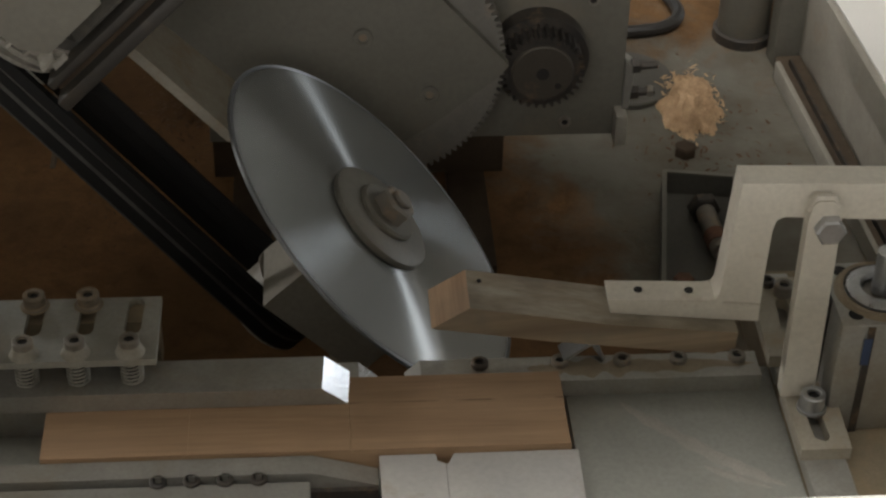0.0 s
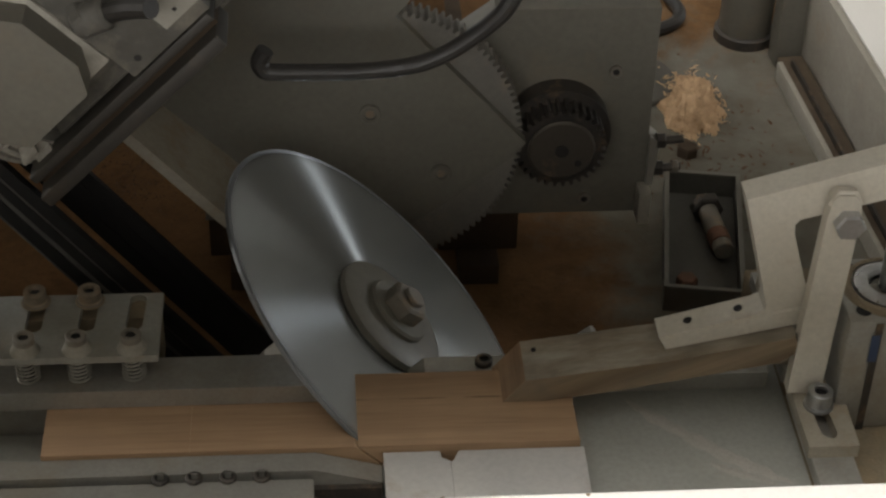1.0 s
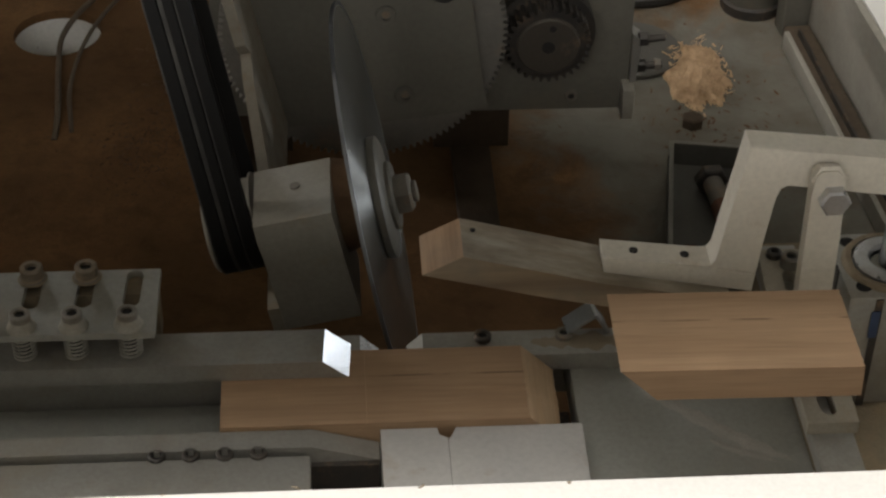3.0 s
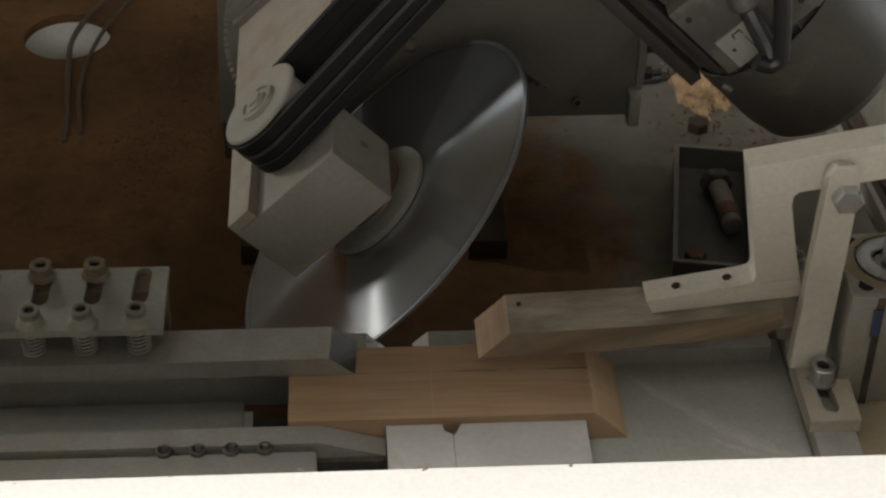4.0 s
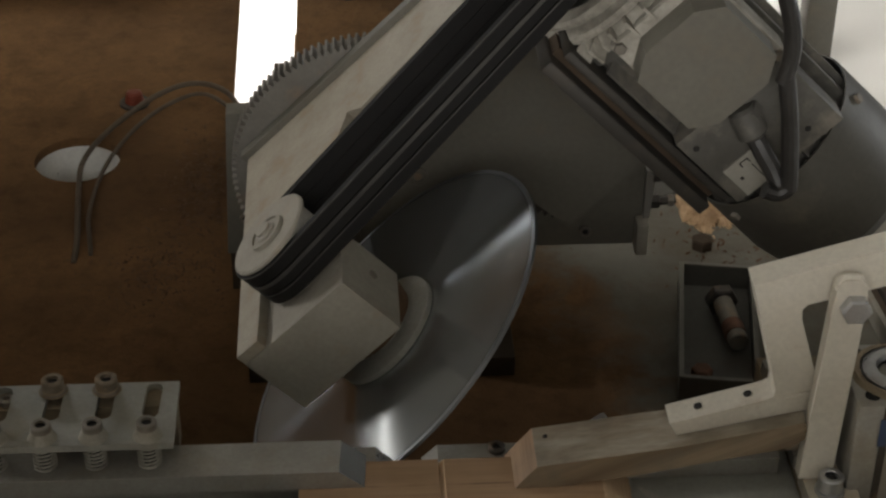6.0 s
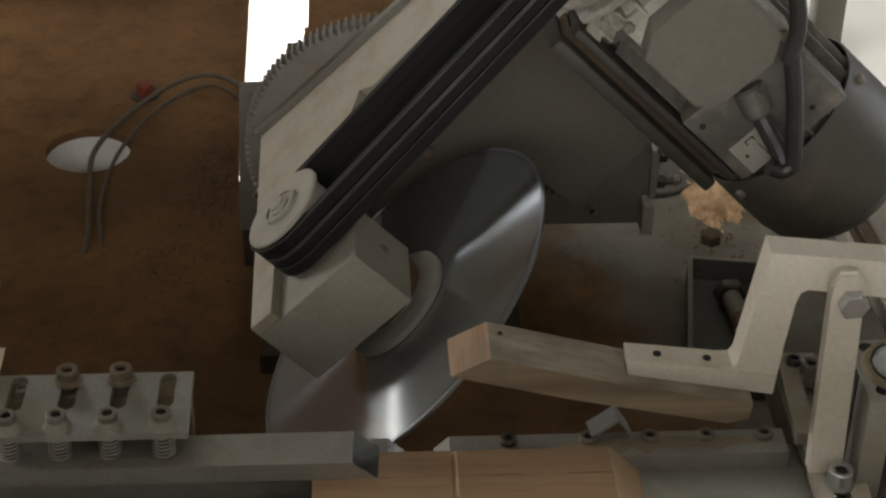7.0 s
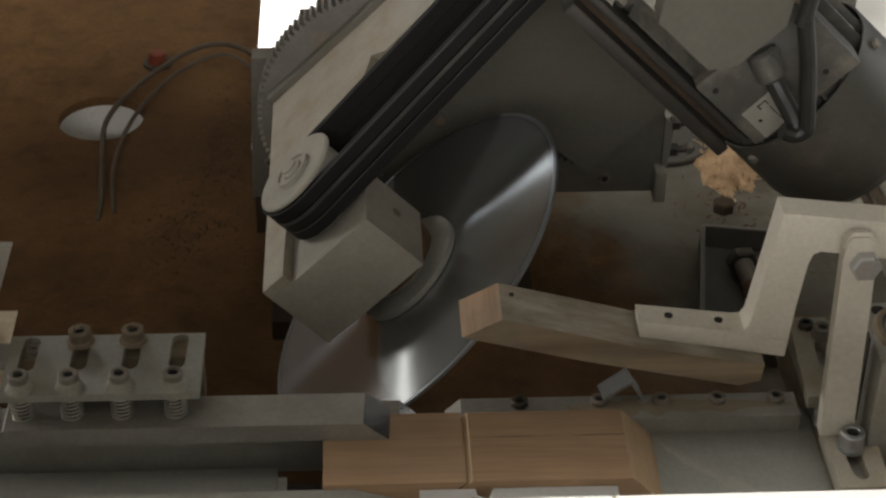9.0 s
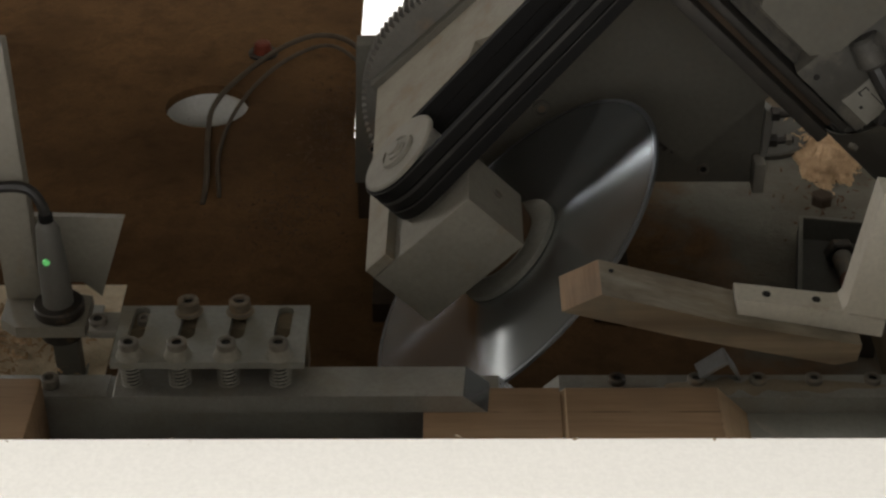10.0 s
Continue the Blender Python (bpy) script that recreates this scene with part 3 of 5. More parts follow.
def tables():
    t = tagged(empty("work_table"), "grey machined steel work table", "work table")
    part("table_plate", box(0.1700, 0.3350, 0.5, 0.7420, 0.80, 0.8298), TABLE_STEEL, t, "scratched grey steel table plate", bevel=0.001)
    part("table_plate", box(0.3353, 0.62, 0.5, 0.86, 0.795, 0.832), DUSTY_STEEL, t, bevel=0.001)
    part("bed_plate", box(-0.9, -0.0865, 0.640, 0.712, 0.79, 0.8055), TABLE_STEEL, t, bevel=0.001)
    part("bed_plate", box(-0.0860, 0.1690, 0.59, 0.70, 0.785, 0.798), BLACK_STEEL, t)
    part("bed_lip", box(-0.0860, -0.0790, 0.640, 0.700, 0.7985, 0.8055), TABLE_STEEL, t)
    part("guide_rail", prism([(-0.9, 0.80), (0.020, 0.80), (0.021, 0.838), (-0.028, 0.853), (-0.9, 0.853)], 0.0182, pose(0, 0.6142, 0)), STEEL, t, bevel=0.0015)
    part("guide_rail", box(-0.9, -0.029, 0.545, 0.6093, 0.78, 0.850), STEEL, t, bevel=0.0015)
    part("under_rail", box(-0.9, 0.020, 0.6094, 0.6140, 0.78, 0.838), BLACK_STEEL, t)
    for i in range(4):
        part("cap_screw", cap_screw(0.0064, 0.009, pose(-0.1380 + i * 0.0240, 0.6118, 0.8440)), BLACK_STEEL, t)
    part("crossbeam", box(-0.9, 0.59, 0.5, 0.589, 0.70, 0.7795), GREY_PAINT, t)
    b = tagged(empty("nylon_stop_block"), "white nylon backing block notched by the saw", "stop block")
    for pts in ([(0.0215, 0.6330), (0.063, 0.6330), (0.064, 0.6260), (0.0700, 0.6225), (0.0702, 0.48), (0.0235, 0.48)],
                [(0.0704, 0.6225), (0.072, 0.6228), (0.0765, 0.6330), (0.1685, 0.6330), (0.1668, 0.48), (0.0704, 0.48)]):
        part("block", prism([(x, -y) for x, y in pts], 0.050, pose(0, 0, 0.80, 90, 0, 0)), NYLON, b, bevel=0.0009)


def fences():
    f = tagged(empty("fence_bar"), "dusty aluminium fence bar with socket screws", "fence")
    bm = prism([(0.056, 0.80), (0.0455, 0.834), (0.0575, 0.846), (0.3225, 0.846), (0.3225, 0.83), (0.12, 0.83), (0.12, 0.80)], 0.0285, pose(0, 0.7135, 0))
    part("bar", bm, STEEL, f, bevel=0.0008)
    for i, x in enumerate((0.1036, 0.1665, 0.2155, 0.2601, 0.3065)):
        part("cap_screw", cap_screw(0.0070, 0.0052, pose(x, 0.7335, 0.846)), BOLT if i else BLACK_STEEL, f)
        # a dark disc stands in for the shade inside the socket
        part("screw_hole", rod((x, 0.7335, 0.8484), (x, 0.7335, 0.8490), 0.0038, 6), NEAR_BLACK, f)
    part("support", box(0.07, 0.3225, 0.7425, 0.7570, 0.78, 0.8296), STEEL, f)
    g = tagged(empty("rear_fence_bar"), "long grey aluminium fence with a slanted end", "fence")
    bm = prism([(-0.9, 0.80), (0.055, 0.80), (0.0095, 0.846), (-0.9, 0.846)], 0.0285, pose(0, 0.7135, 0))
    ob = part("bar", bm, STEEL, g)
    part("cover_strip", box(-0.9, -0.3, 0.7140, 0.7415, 0.8462, 0.8475), STEEL, g)
    ob.data.materials.append(ZINC)
    for p in ob.data.polygons:
        if p.normal.x > 0.5 and p.normal.z > 0.5:
            p.material_index = 1
    # scrap of bent sheet on the fence
    s = prism([(0, 0), (0.021, 0.014), (0.023, 0.014), (0.034, -0.004), (0.032, -0.005), (0.022, 0.0115), (0.001, -0.002)], 0.018, pose(0.1690, 0.7315, 0.851, 0, 0, 8))
    tagged(link("metal_offcut", s, ZINC), "small bent offcut of sheet metal on the fence", "metal offcut")


def hold_down():
    h = tagged(empty("spring_hold_down"), "spring-loaded hold-down bar under a slotted steel plate", "hold-down clamp")
    bm = prism([(-0.2800, 0.8562), (0.0012, 0.8562), (-0.0180, 0.8722), (-0.2870, 0.8722), (-0.2885, 0.8705), (-0.2880, 0.8640), (-0.2855, 0.8590), (-0.2830, 0.8570)], 0.0365, pose(0, 0.6835, 0))
    for v in bm.verts:          # skew added so that the sawn end mirrors window_light_corner
        if v.co.x > -0.05:
            v.co.x += 0.0625 * (v.co.y - 0.7015)
    ob = part("pressure_bar", bm, STEEL, h, "grey aluminium pressure bar with a sawn end", bevel=0.0006)
    ob.data.materials.append(POLISHED)
    for p in ob.data.polygons:
        if p.normal.x > 0.5 and p.normal.z > 0.5:
            p.material_index = 1
    slots = [slot(x + 0.0007, 0.757, x - 0.0007, 0.7275, 0.0063) for x in (-0.2727, -0.2335, -0.1945, -0.1592)]
    part("slotted_plate", pierced([(-0.2885, 0.6915), (-0.1405, 0.6915), (-0.1400, 0.7647), (-0.2890, 0.7647)], slots, 0.893, 0.899), PLATE_STEEL, h, "grey steel plate with four slots", smooth=0)
    part("mounting_block", box(-0.285, -0.142, 0.7425, 0.763, 0.8463, 0.8928), DUSTY_STEEL, h)
    for x in (-0.2740, -0.2372, -0.1996, -0.1598):
        y = 0.7010
        part("cap_screw", cap_screw(0.0078, 0.0135, pose(x, y, 0.899)), BOLT, h)
        part("screw_hole", rod((x, y, 0.9100), (x, y, 0.9106), 0.0042, 6), NEAR_BLACK, h)
        part("dust_skirt", lathe([(0.0076, 0.0085), (0.0088, 0.004), (0.0112, 0), (0.0074, 0)], 18, None, pose(x, y, 0.899)), GREY_BOLT_DUST, h)
        pts = []
        for i in range(6 * 12 + 1):
            a = 2 * math.pi * i / 12
            pts.append((x + 0.0082 * math.cos(a), y + 0.0082 * math.sin(a), 0.8712 + 0.0207 * i / 72))
        part("spring", tube(pts, 0.0009, 6, None, 1), ZINC_DULL, h, "coiled compression spring")
        # near-black core paints the shade between the spring's coils
        part("pin", rod((x, y, 0.870), (x, y, 0.8935), 0.0046, 12), NEAR_BLACK, h)
    for x in (-0.2350, -0.1945):
        y = 0.7560
        part("washer", rod((x, y, 0.899), (x, y, 0.9015), 0.0100, 18), BOLT, h)
        part("cap_screw", cap_screw(0.0086, 0.0098, pose(x, y, 0.9015)), BOLT_BROWN, h, "dusty socket head screw")
        part("screw_hole", rod((x, y, 0.9076), (x, y, 0.9082), 0.0045, 6), NEAR_BLACK, h)
        part("dust_skirt", lathe([(0.0084, 0.004), (0.0092, 0.0012), (0.0112, 0), (0.0082, 0)], 18, None, pose(x, y, 0.9)), BROWN_DUST, h, "ring of brown dust")
    part("cap_screw", cap_screw(0.0055, 0.006, pose(-0.2700, 0.7500, 0.8928)), BOLT, h)
    part("side_lug", box(-0.3120, -0.2895, 0.735, 0.7600, 0.889, 0.8965), STEEL, h, bevel=0.001)
    part("cap_screw", cap_screw(0.0072, 0.005, pose(-0.3055, 0.7455, 0.8965)), BOLT, h)
    part("screw_hole", rod((-0.3055, 0.7455, 0.9000), (-0.3055, 0.7455, 0.9006), 0.0050, 10), NEAR_BLACK, h)


# ---- swing clamp ----
ARM_X, ARM_Y, ARM_Z = 0.3384, 0.690, 1.0190
LINK_X, LINK_Z = 0.3405, 0.8620


def swing_clamp():
    a = tagged(empty("swing_clamp_arm", pose(ARM_X, ARM_Y, ARM_Z)), "cream painted stepped clamp arm with a worn wooden pad", "clamp arm")
    outline = [(-0.0580, 0.0325), (0.105, 0.0130), (0.105, -0.0200), (-0.0085, -0.0033), (-0.0275, -0.0005), (-0.0325, -0.0030), (-0.0352, -0.0110), (-0.0397, -0.0520), (-0.0428, -0.0957),
               (-0.1530, -0.0742), (-0.1542, -0.0612), (-0.0820, -0.0708), (-0.0752, -0.0703), (-0.0722, -0.0655)]
    part("arm_plate", prism(outline, 0.0225), CREAM_PAINT, a, "cream painted stepped steel arm", bevel=0.002)
    for x in (-0.1307, -0.0930):
        z = -0.0612 - 0.1330 * (x + 0.1542)
        part("screw_hole", rod((x, 0.0115, z), (x, 0.0115, z + 0.0009), 0.0033, 12), NEAR_BLACK, a)
    pad = [(-0.0600, -0.0935), (-0.1535, -0.0746), (-0.2560, -0.0462), (-0.2850, -0.0620), (-0.1950, -0.0860), (-0.0780, -0.1120), (-0.0620, -0.1080)]
    blk = part("wooden_pad", prism(pad, 0.045, pose(0, -0.013, 0)), OLD_BLOCK, a, "worn grey wooden pad with a slanted tip", bevel=0.0012)
    blk.data.materials.append(FRESH_END)
    blk.data.materials.append(STAINED_SIDE)
    for p in blk.data.polygons:
        if p.center.x < -0.257 and p.normal.x < -0.15 and p.normal.z > 0:
            p.material_index = 1
        elif p.normal.y < -0.7:
            p.material_index = 2
    part("pin_hole", rod((-0.2470, 0.020, -0.0488), (-0.2470, 0.020, -0.0478), 0.0019, 10), NEAR_BLACK, a)
    part("weld_bead", tube([(-0.070, -0.0004, -0.0745), (-0.055, -0.0008, -0.0775), (-0.0425, -0.0004, -0.080)], 0.0014, 6), CREAM_PAINT, a)
    return a


def clamp_post():
    p = tagged(empty("clamp_post"), "cream painted upright clamp link on a slotted foot", "clamp post")
    part("foot", pierced([(0.3315, 0.6175), (0.3690, 0.6175), (0.3705, 0.692), (0.3315, 0.692)], [slot(0.3485, 0.658, 0.3497, 0.632, 0.0060)], 0.846, 0.857), FOOT_PAINT, p, "dusty slotted foot plate", smooth=0)
    part("pedestal", box(0.3350, 0.3665, 0.56, 0.70, 0.8322, 0.8458), STEEL, p, bevel=0.001)
    part("washer", rod((0.3484, 0.662, 0.857), (0.3484, 0.662, 0.8595), 0.0112, 20), ZINC, p)
    part("cap_screw", cap_screw(0.0096, 0.0128, pose(0.3484, 0.662, 0.8595)), ZINC, p, "bright socket head screw")
    part("screw_hole", rod((0.3484, 0.662, 0.8690), (0.3484, 0.662, 0.8695), 0.0048, 6), NEAR_BLACK, p)
    # the upright leans with the arm; its origin is the joint in the foot
    u = part("upright", prism([(-0.0130, -0.004), (0.0125, -0.004), (0.0115, 0.160), (0.0095, 0.172), (0.0040, 0.178), (-0.0070, 0.178), (-0.0110, 0.174), (-0.0125, 0.160)], 0.012, pose(0, -0.006, 0)), CREAM_PAINT, p, "cream painted flat steel upright", bevel=0.0015)
    u.matrix_basis = pose(LINK_X, 0.681, LINK_Z)
    part("pivot_bolt", hex_head(0.0112, 0.0085, pose(0.0030, -0.006, 0.1560) @ pose(0, 0, 0, 90, 0, 0)), ZINC, u, "zinc plated hexagon pivot bolt")
    part("pivot_pin", rod((0.0030, 0.0, 0.1560), (0.0030, 0.0075, 0.1560), 0.006, 14), ZINC, u)
    part("lock_nut", hex_head(0.0125, 0.0040, pose(-0.001, 0.0, 0.1700) @ pose(0, 0, 0, 90, 0, 0)), CREAM_PAINT, u, "cream painted hexagon nut")
    # angle bracket behind with screws
    g = tagged(empty("angle_bracket"), "dusty steel angle bracket with socket screws", "bracket")
    part("bracket_body", box(0.3345, 0.3700, 0.715, 0.84, 0.8322, 0.8458), STEEL, g, bevel=0.0015)
    part("bracket_foot", pierced([(0.3292, 0.7222), (0.3690, 0.7222), (0.3690, 0.8200), (0.3345, 0.8200), (0.3305, 0.770)], [slot(0.3507, 0.757, 0.3530, 0.788, 0.0052)], 0.8460, 0.857), FOOT_PAINT, g, "dusty slotted foot plate", smooth=0)
    part("cap_screw", cap_screw(0.0080, 0.011, pose(0.3558, 0.7985, 0.857)), BOLT, g)
    part("screw_hole", rod((0.3558, 0.7985, 0.8655), (0.3558, 0.7985, 0.8660), 0.0040, 6), NEAR_BLACK, g)
    part("cap_screw", cap_screw(0.0062, 0.006, pose(0.3455, 0.8110, 0.857)), BLACK_STEEL, g)
    return u


def air_cylinder():
    c = tagged(empty("air_cylinder"), "short square aluminium air cylinder with a round collar", "air cylinder")
    part("body", box(0.3605, 0.4375, 0.662, 0.738, 0.8322, 0.937), STEEL, c, "grey aluminium cylinder body", bevel=0.003)
    # black strips paint the shade of grooves on an uncut body
    part("groove", box(0.3592, 0.3612, 0.694, 0.703, 0.8325, 0.935), BLACK_STEEL, c)
    part("groove", box(0.3800, 0.3855, 0.6608, 0.6622, 0.8325, 0.935), BLACK_STEEL, c)
    part("label_strip", box(0.3780, 0.3845, 0.6603, 0.6607, 0.900, 0.925), BLUE_MARK, c, "small blue label")
    for x, y in ((0.3735, 0.6745), (0.4250, 0.6745), (0.3735, 0.7260)):
        part("screw_hole", rod((x, y, 0.937), (x, y, 0.9376), 0.0058, 14), NEAR_BLACK, c)
    part("collar", lathe([(0.014, 0), (0.027, 0), (0.027, 0.004), (0.023, 0.006), (0.017, 0.006), (0.015, 0.002)], 32, None, pose(0.3990, 0.7000, 0.937)), ZINC, c)
    part("dust_ring", lathe([(0.028, 0), (0.036, 0), (0.033, 0.004), (0.029, 0.004)], 28, None, pose(0.3990, 0.7000, 0.9365)), BROWN_DUST, c)
    part("piston_rod", rod((0.3990, 0.7000, 0.939), (0.3990, 0.7000, 0.975), 0.0085, 20), ZINC, c)


def workpieces():
    """One board, which the saw divides; the origin of all three is the board's own."""
    y0, d, zt, zb = 0.6340, 0.0793, 0.856, 0.830
    h = zt - zb
    c1, c2 = 0.0010, -0.1180        # where the two cuts meet the upper face

    def sawn(x0, x1, x2, x3, torn, seed):
        """Upper ends x0, x1 and lower ends x2, x3; the torn end is ragged from the saw."""
        bm = bmesh.new()
        rows = []
        for k in range(21):
            q = [noise.noise(Vector((k * 0.55, seed + 3.1 * i, 0))) for i in range(3)]
            a = torn * abs(q[0])
            rows.append([bm.verts.new(p) for p in ((x0, y0 + d * k / 20, zt), (x1 - a, y0 + d * k / 20, zt - 0.3 * a), (x1 + (x3 - x1) * (0.5 + 0.8 * torn / 0.002 * 0.1 * q[1]), y0 + d * k / 20, (zt + zb) / 2), (x3 - torn * abs(q[2]), y0 + d * k / 20, zb), (x2, y0 + d * k / 20, zb))])
        for a, b in zip(rows, rows[1:]):
            for i in range(5):
                bm.faces.new((a[i], a[(i + 1) % 5], b[(i + 1) % 5], b[i]))
        bm.faces.new(rows[0])
        bm.faces.new(rows[-1])
        return bm

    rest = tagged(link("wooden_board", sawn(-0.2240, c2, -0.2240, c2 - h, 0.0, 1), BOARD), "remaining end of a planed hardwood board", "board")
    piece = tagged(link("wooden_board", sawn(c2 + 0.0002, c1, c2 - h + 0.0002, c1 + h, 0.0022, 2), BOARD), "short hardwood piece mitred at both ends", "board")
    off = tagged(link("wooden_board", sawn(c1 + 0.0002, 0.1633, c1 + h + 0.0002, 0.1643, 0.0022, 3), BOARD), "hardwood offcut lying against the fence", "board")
    for ob in (rest, piece, off):
        ob.data.materials.append(CUT_END)
        for p in ob.data.polygons:
            if abs(p.normal.x) > 0.4:
                p.material_index = 1
    return rest, piece, off


# ---- tilting saw head: the blade turns round its own x, the head tilts round y ----
def saw_head():
    h = tagged(empty("tilting_saw_head", pose(PIVOT_X, 0.99, PIVOT_Z)), "grey tilting saw head with motor, belt and circular blade", "saw head")
    # toothed sector disc
    part("gear_sector", gear(118, 0.1415, 0.022, 0.0048, pose(-0.004, 0.2625, -0.004)), GEAR_STEEL, h, "large dusty gear sector")
    bm = prism([(-0.115, -0.078), (0.0, -0.098), (0.085, -0.105), (0.100, -0.103), (0.1105, 0.080), (0.176, 0.086), (0.176, 0.26), (-0.115, 0.29)], 0.012, pose(0, 0.25, 0))
    part("face_plate", bm, GREY_PAINT, h, "grey painted face plate", bevel=0.004, segments=3)
    for x, z in ((0.0240, 0.0250), (0.0230, -0.0690)):
        part("cap_screw", cap_screw(0.0098, 0.0045, pose(x, 0.25, z) @ pose(0, 0, 0, 90, 0, 0)), GREY_PAINT, h)
        part("screw_hole", rod((x, 0.2482, z), (x, 0.2478, z), 0.0042, 12), BOLT, h)
    # side plate that carries spindle and motor, standing out from the face plate
    side = [(-0.0655, -0.0755), (0.2498, -0.0755), (0.2498, 0.30), (0.185, 0.30), (0.162, 0.128), (0.156, 0.078), (0.170, 0.061), (0.140, 0.048), (0.095, 0.005), (0.03, -0.048), (-0.0655, -0.051)]
    bm = prism([(y, z) for y, z in side], 0.010, pose(-0.1085, 0, 0) @ Matrix(((0, 1, 0, 0), (1, 0, 0, 0), (0, 0, 1, 0), (0, 0, 0, 1))))
    part("side_plate", bm, FOOT_PAINT, h, "pale painted side plate", bevel=0.0012)
    # spindle housing
    sec = [(-0.066, -0.0755), (-0.066, 0.039), (0.012, 0.039), (0.012, -0.0755)]
    bm = prism([(y, z) for y, z in sec], 0.0665, pose(-0.098, 0, 0) @ Matrix(((0, 1, 0, 0), (1, 0, 0, 0), (0, 0, 1, 0), (0, 0, 0, 1))))
    part("spindle_housing", bm, HOUSING_PAINT, h, "grey chamfered spindle housing", bevel=0.0015)
    part("grease_screw", rod((-0.062, -0.020, 0.0385), (-0.062, -0.020, 0.0405), 0.0045, 12), BOLT, h)
    # spindle pulley
    prof = [(0, -0.152), (0.0075, -0.152), (0.0075, -0.150), (0.010, -0.149), (0.010, -0.1465), (0.0155, -0.1465), (0.0155, -0.1485), (0.018, -0.1485), (0.018, -0.1445), (0.0390, -0.146), (0.0410, -0.1445), (0.0410, -0.1425),
            (0.0358, -0.141), (0.0358, -0.106), (0.0400, -0.1045), (0.0400, -0.1028), (0, -0.1028)]
    part("spindle_pulley", lathe(prof, 40, None, X_AXIS), HOUSING_PAINT, h, "painted belt pulley with a dished face")
    # belts: two ribbed loops round both pulleys
    my, mz = 0.075, 0.338
    L = math.hypot(my, mz)
    lean = math.degrees(math.atan2(my, mz))
    for x0 in (-0.1412, -0.1286, -0.1160):
        ring = []
        for r in (0.0362, 0.0432):
            pts = []
            for i in range(17):
                t = math.pi + math.pi * i / 16
                pts.append((r * math.cos(t), r * math.sin(t)))
            for i in range(17):
                t = math.pi * i / 16
                pts.append((r * math.cos(t), L + r * math.sin(t)))
            ring.append(pts)
        bm = bmesh.new()
        m = pose(x0, 0, 0) @ pose(0, 0, 0, -lean, 0, 0)
        n = len(ring[0])
        prof = ((0, 0.0), (1, 0.0010), (1, 0.0112), (0, 0.0122))
        vs = [[bm.verts.new(m @ Vector((w, ring[k][i][0], ring[k][i][1]))) for k, w in prof] for i in range(n)]
        for i in range(n):
            j = (i + 1) % n
            for k in range(4):
                kk = (k + 1) % 4
                bm.faces.new((vs[i][k], vs[i][kk], vs[j][kk], vs[j][k]))
        belt = part("drive_belt", bm, RUBBER, h, "black rubber drive belt")
        # grey strips paint the belts' edge highlights; the middle one is a wider grey band
        bm = bmesh.new()
        edge = ((1, -0.0001), (1, 0.0034 if x0 == -0.1286 else 0.0012))
        vs = [[bm.verts.new(m @ Vector((w, ring[1][i][0], ring[1][i][1]))) for k, w in edge] for i in range(n)]
        top = [[bm.verts.new(v.co + (m.to_3x3() @ Vector((0, p[0], p[1] - max(0.0, min(L, p[1]))))).normalized() * 0.0005) for v in row] for row, p in zip(vs, ring[1])]
        for i in range(n):
            j = (i + 1) % n
            for a, b, c, d in ((top[i][0], top[i][1], top[j][1], top[j][0]), (vs[i][0], top[i][0], top[j][0], vs[j][0]), (vs[i][1], vs[j][1], top[j][1], top[i][1])):
                bm.faces.new((a, b, c, d))
        part("worn_edge", bm, HIGHLIGHT_GREY, belt, "grey strip painted as a highlight along the belt")
    # motor
    mt = part("motor", lathe([(0, -0.075), (0.05, -0.075), (0.066, -0.070), (0.07, -0.062), (0.07, -0.05), (0.0625, -0.046), (0.0625, 0.158), (0, 0.158)], 36, None, pose(0, my, mz) @ X_AXIS), MOTOR_GREY, h, "dusty cast motor body")
    for i in range(20):
        a = 2 * math.pi * i / 20
        m = pose(0, my, mz) @ Matrix.Rotation(a, 4, "X")
        part("cooling_fin", box(-0.046, 0.156, -0.0013, 0.0013, 0.061, 0.0755, None, m), MOTOR_GREY, mt)
    for i in range(28):
        a = 2 * math.pi * i / 28
        m = pose(0, my, mz) @ Matrix.Rotation(a, 4, "X")
        part("flange_rib", box(-0.078, -0.062, -0.0012, 0.0012, 0.062, 0.0850 - 0.004 * (i % 3), None, m), DUSTY_CAST, mt)
    part("motor_flange", lathe([(0.05, -0.0752), (0.066, -0.0752), (0.072, -0.068), (0.072, -0.061), (0.05, -0.061)], 40, None, pose(0, my, mz) @ X_AXIS), DUSTY_CAST, mt, "dust-coated motor end flange")
    part("end_bell", lathe([(0.05, -0.098), (0.063, -0.098), (0.066, -0.0955), (0.066, -0.0925), (0.060, -0.0905), (0.060, -0.0875), (0.070, -0.0855), (0.072, -0.0825), (0.072, -0.0795), (0.066, -0.0775), (0.066, -0.0755), (0.05, -0.0755)], 40, None, pose(0, my, mz) @ X_AXIS), DUSTY_CAST, mt, "ringed end bell thick with pale dust")
    part("motor_shaft", rod((-0.146, my, mz), (-0.075, my, mz), 0.012, 18), STEEL, mt)
    part("motor_pulley", lathe([(0, -0.145), (0.0400, -0.145), (0.0400, -0.1425), (0.0358, -0.141), (0.0358, -0.106), (0.0400, -0.1045), (0.0400, -0.1028), (0, -0.1028)], 36, None, pose(0, my, mz) @ X_AXIS), GREY_PAINT, mt)
    part("mounting_foot", box(-0.10, 0.12, 0.135, 0.2498, 0.295, 0.385), MOTOR_GREY, mt, bevel=0.004)
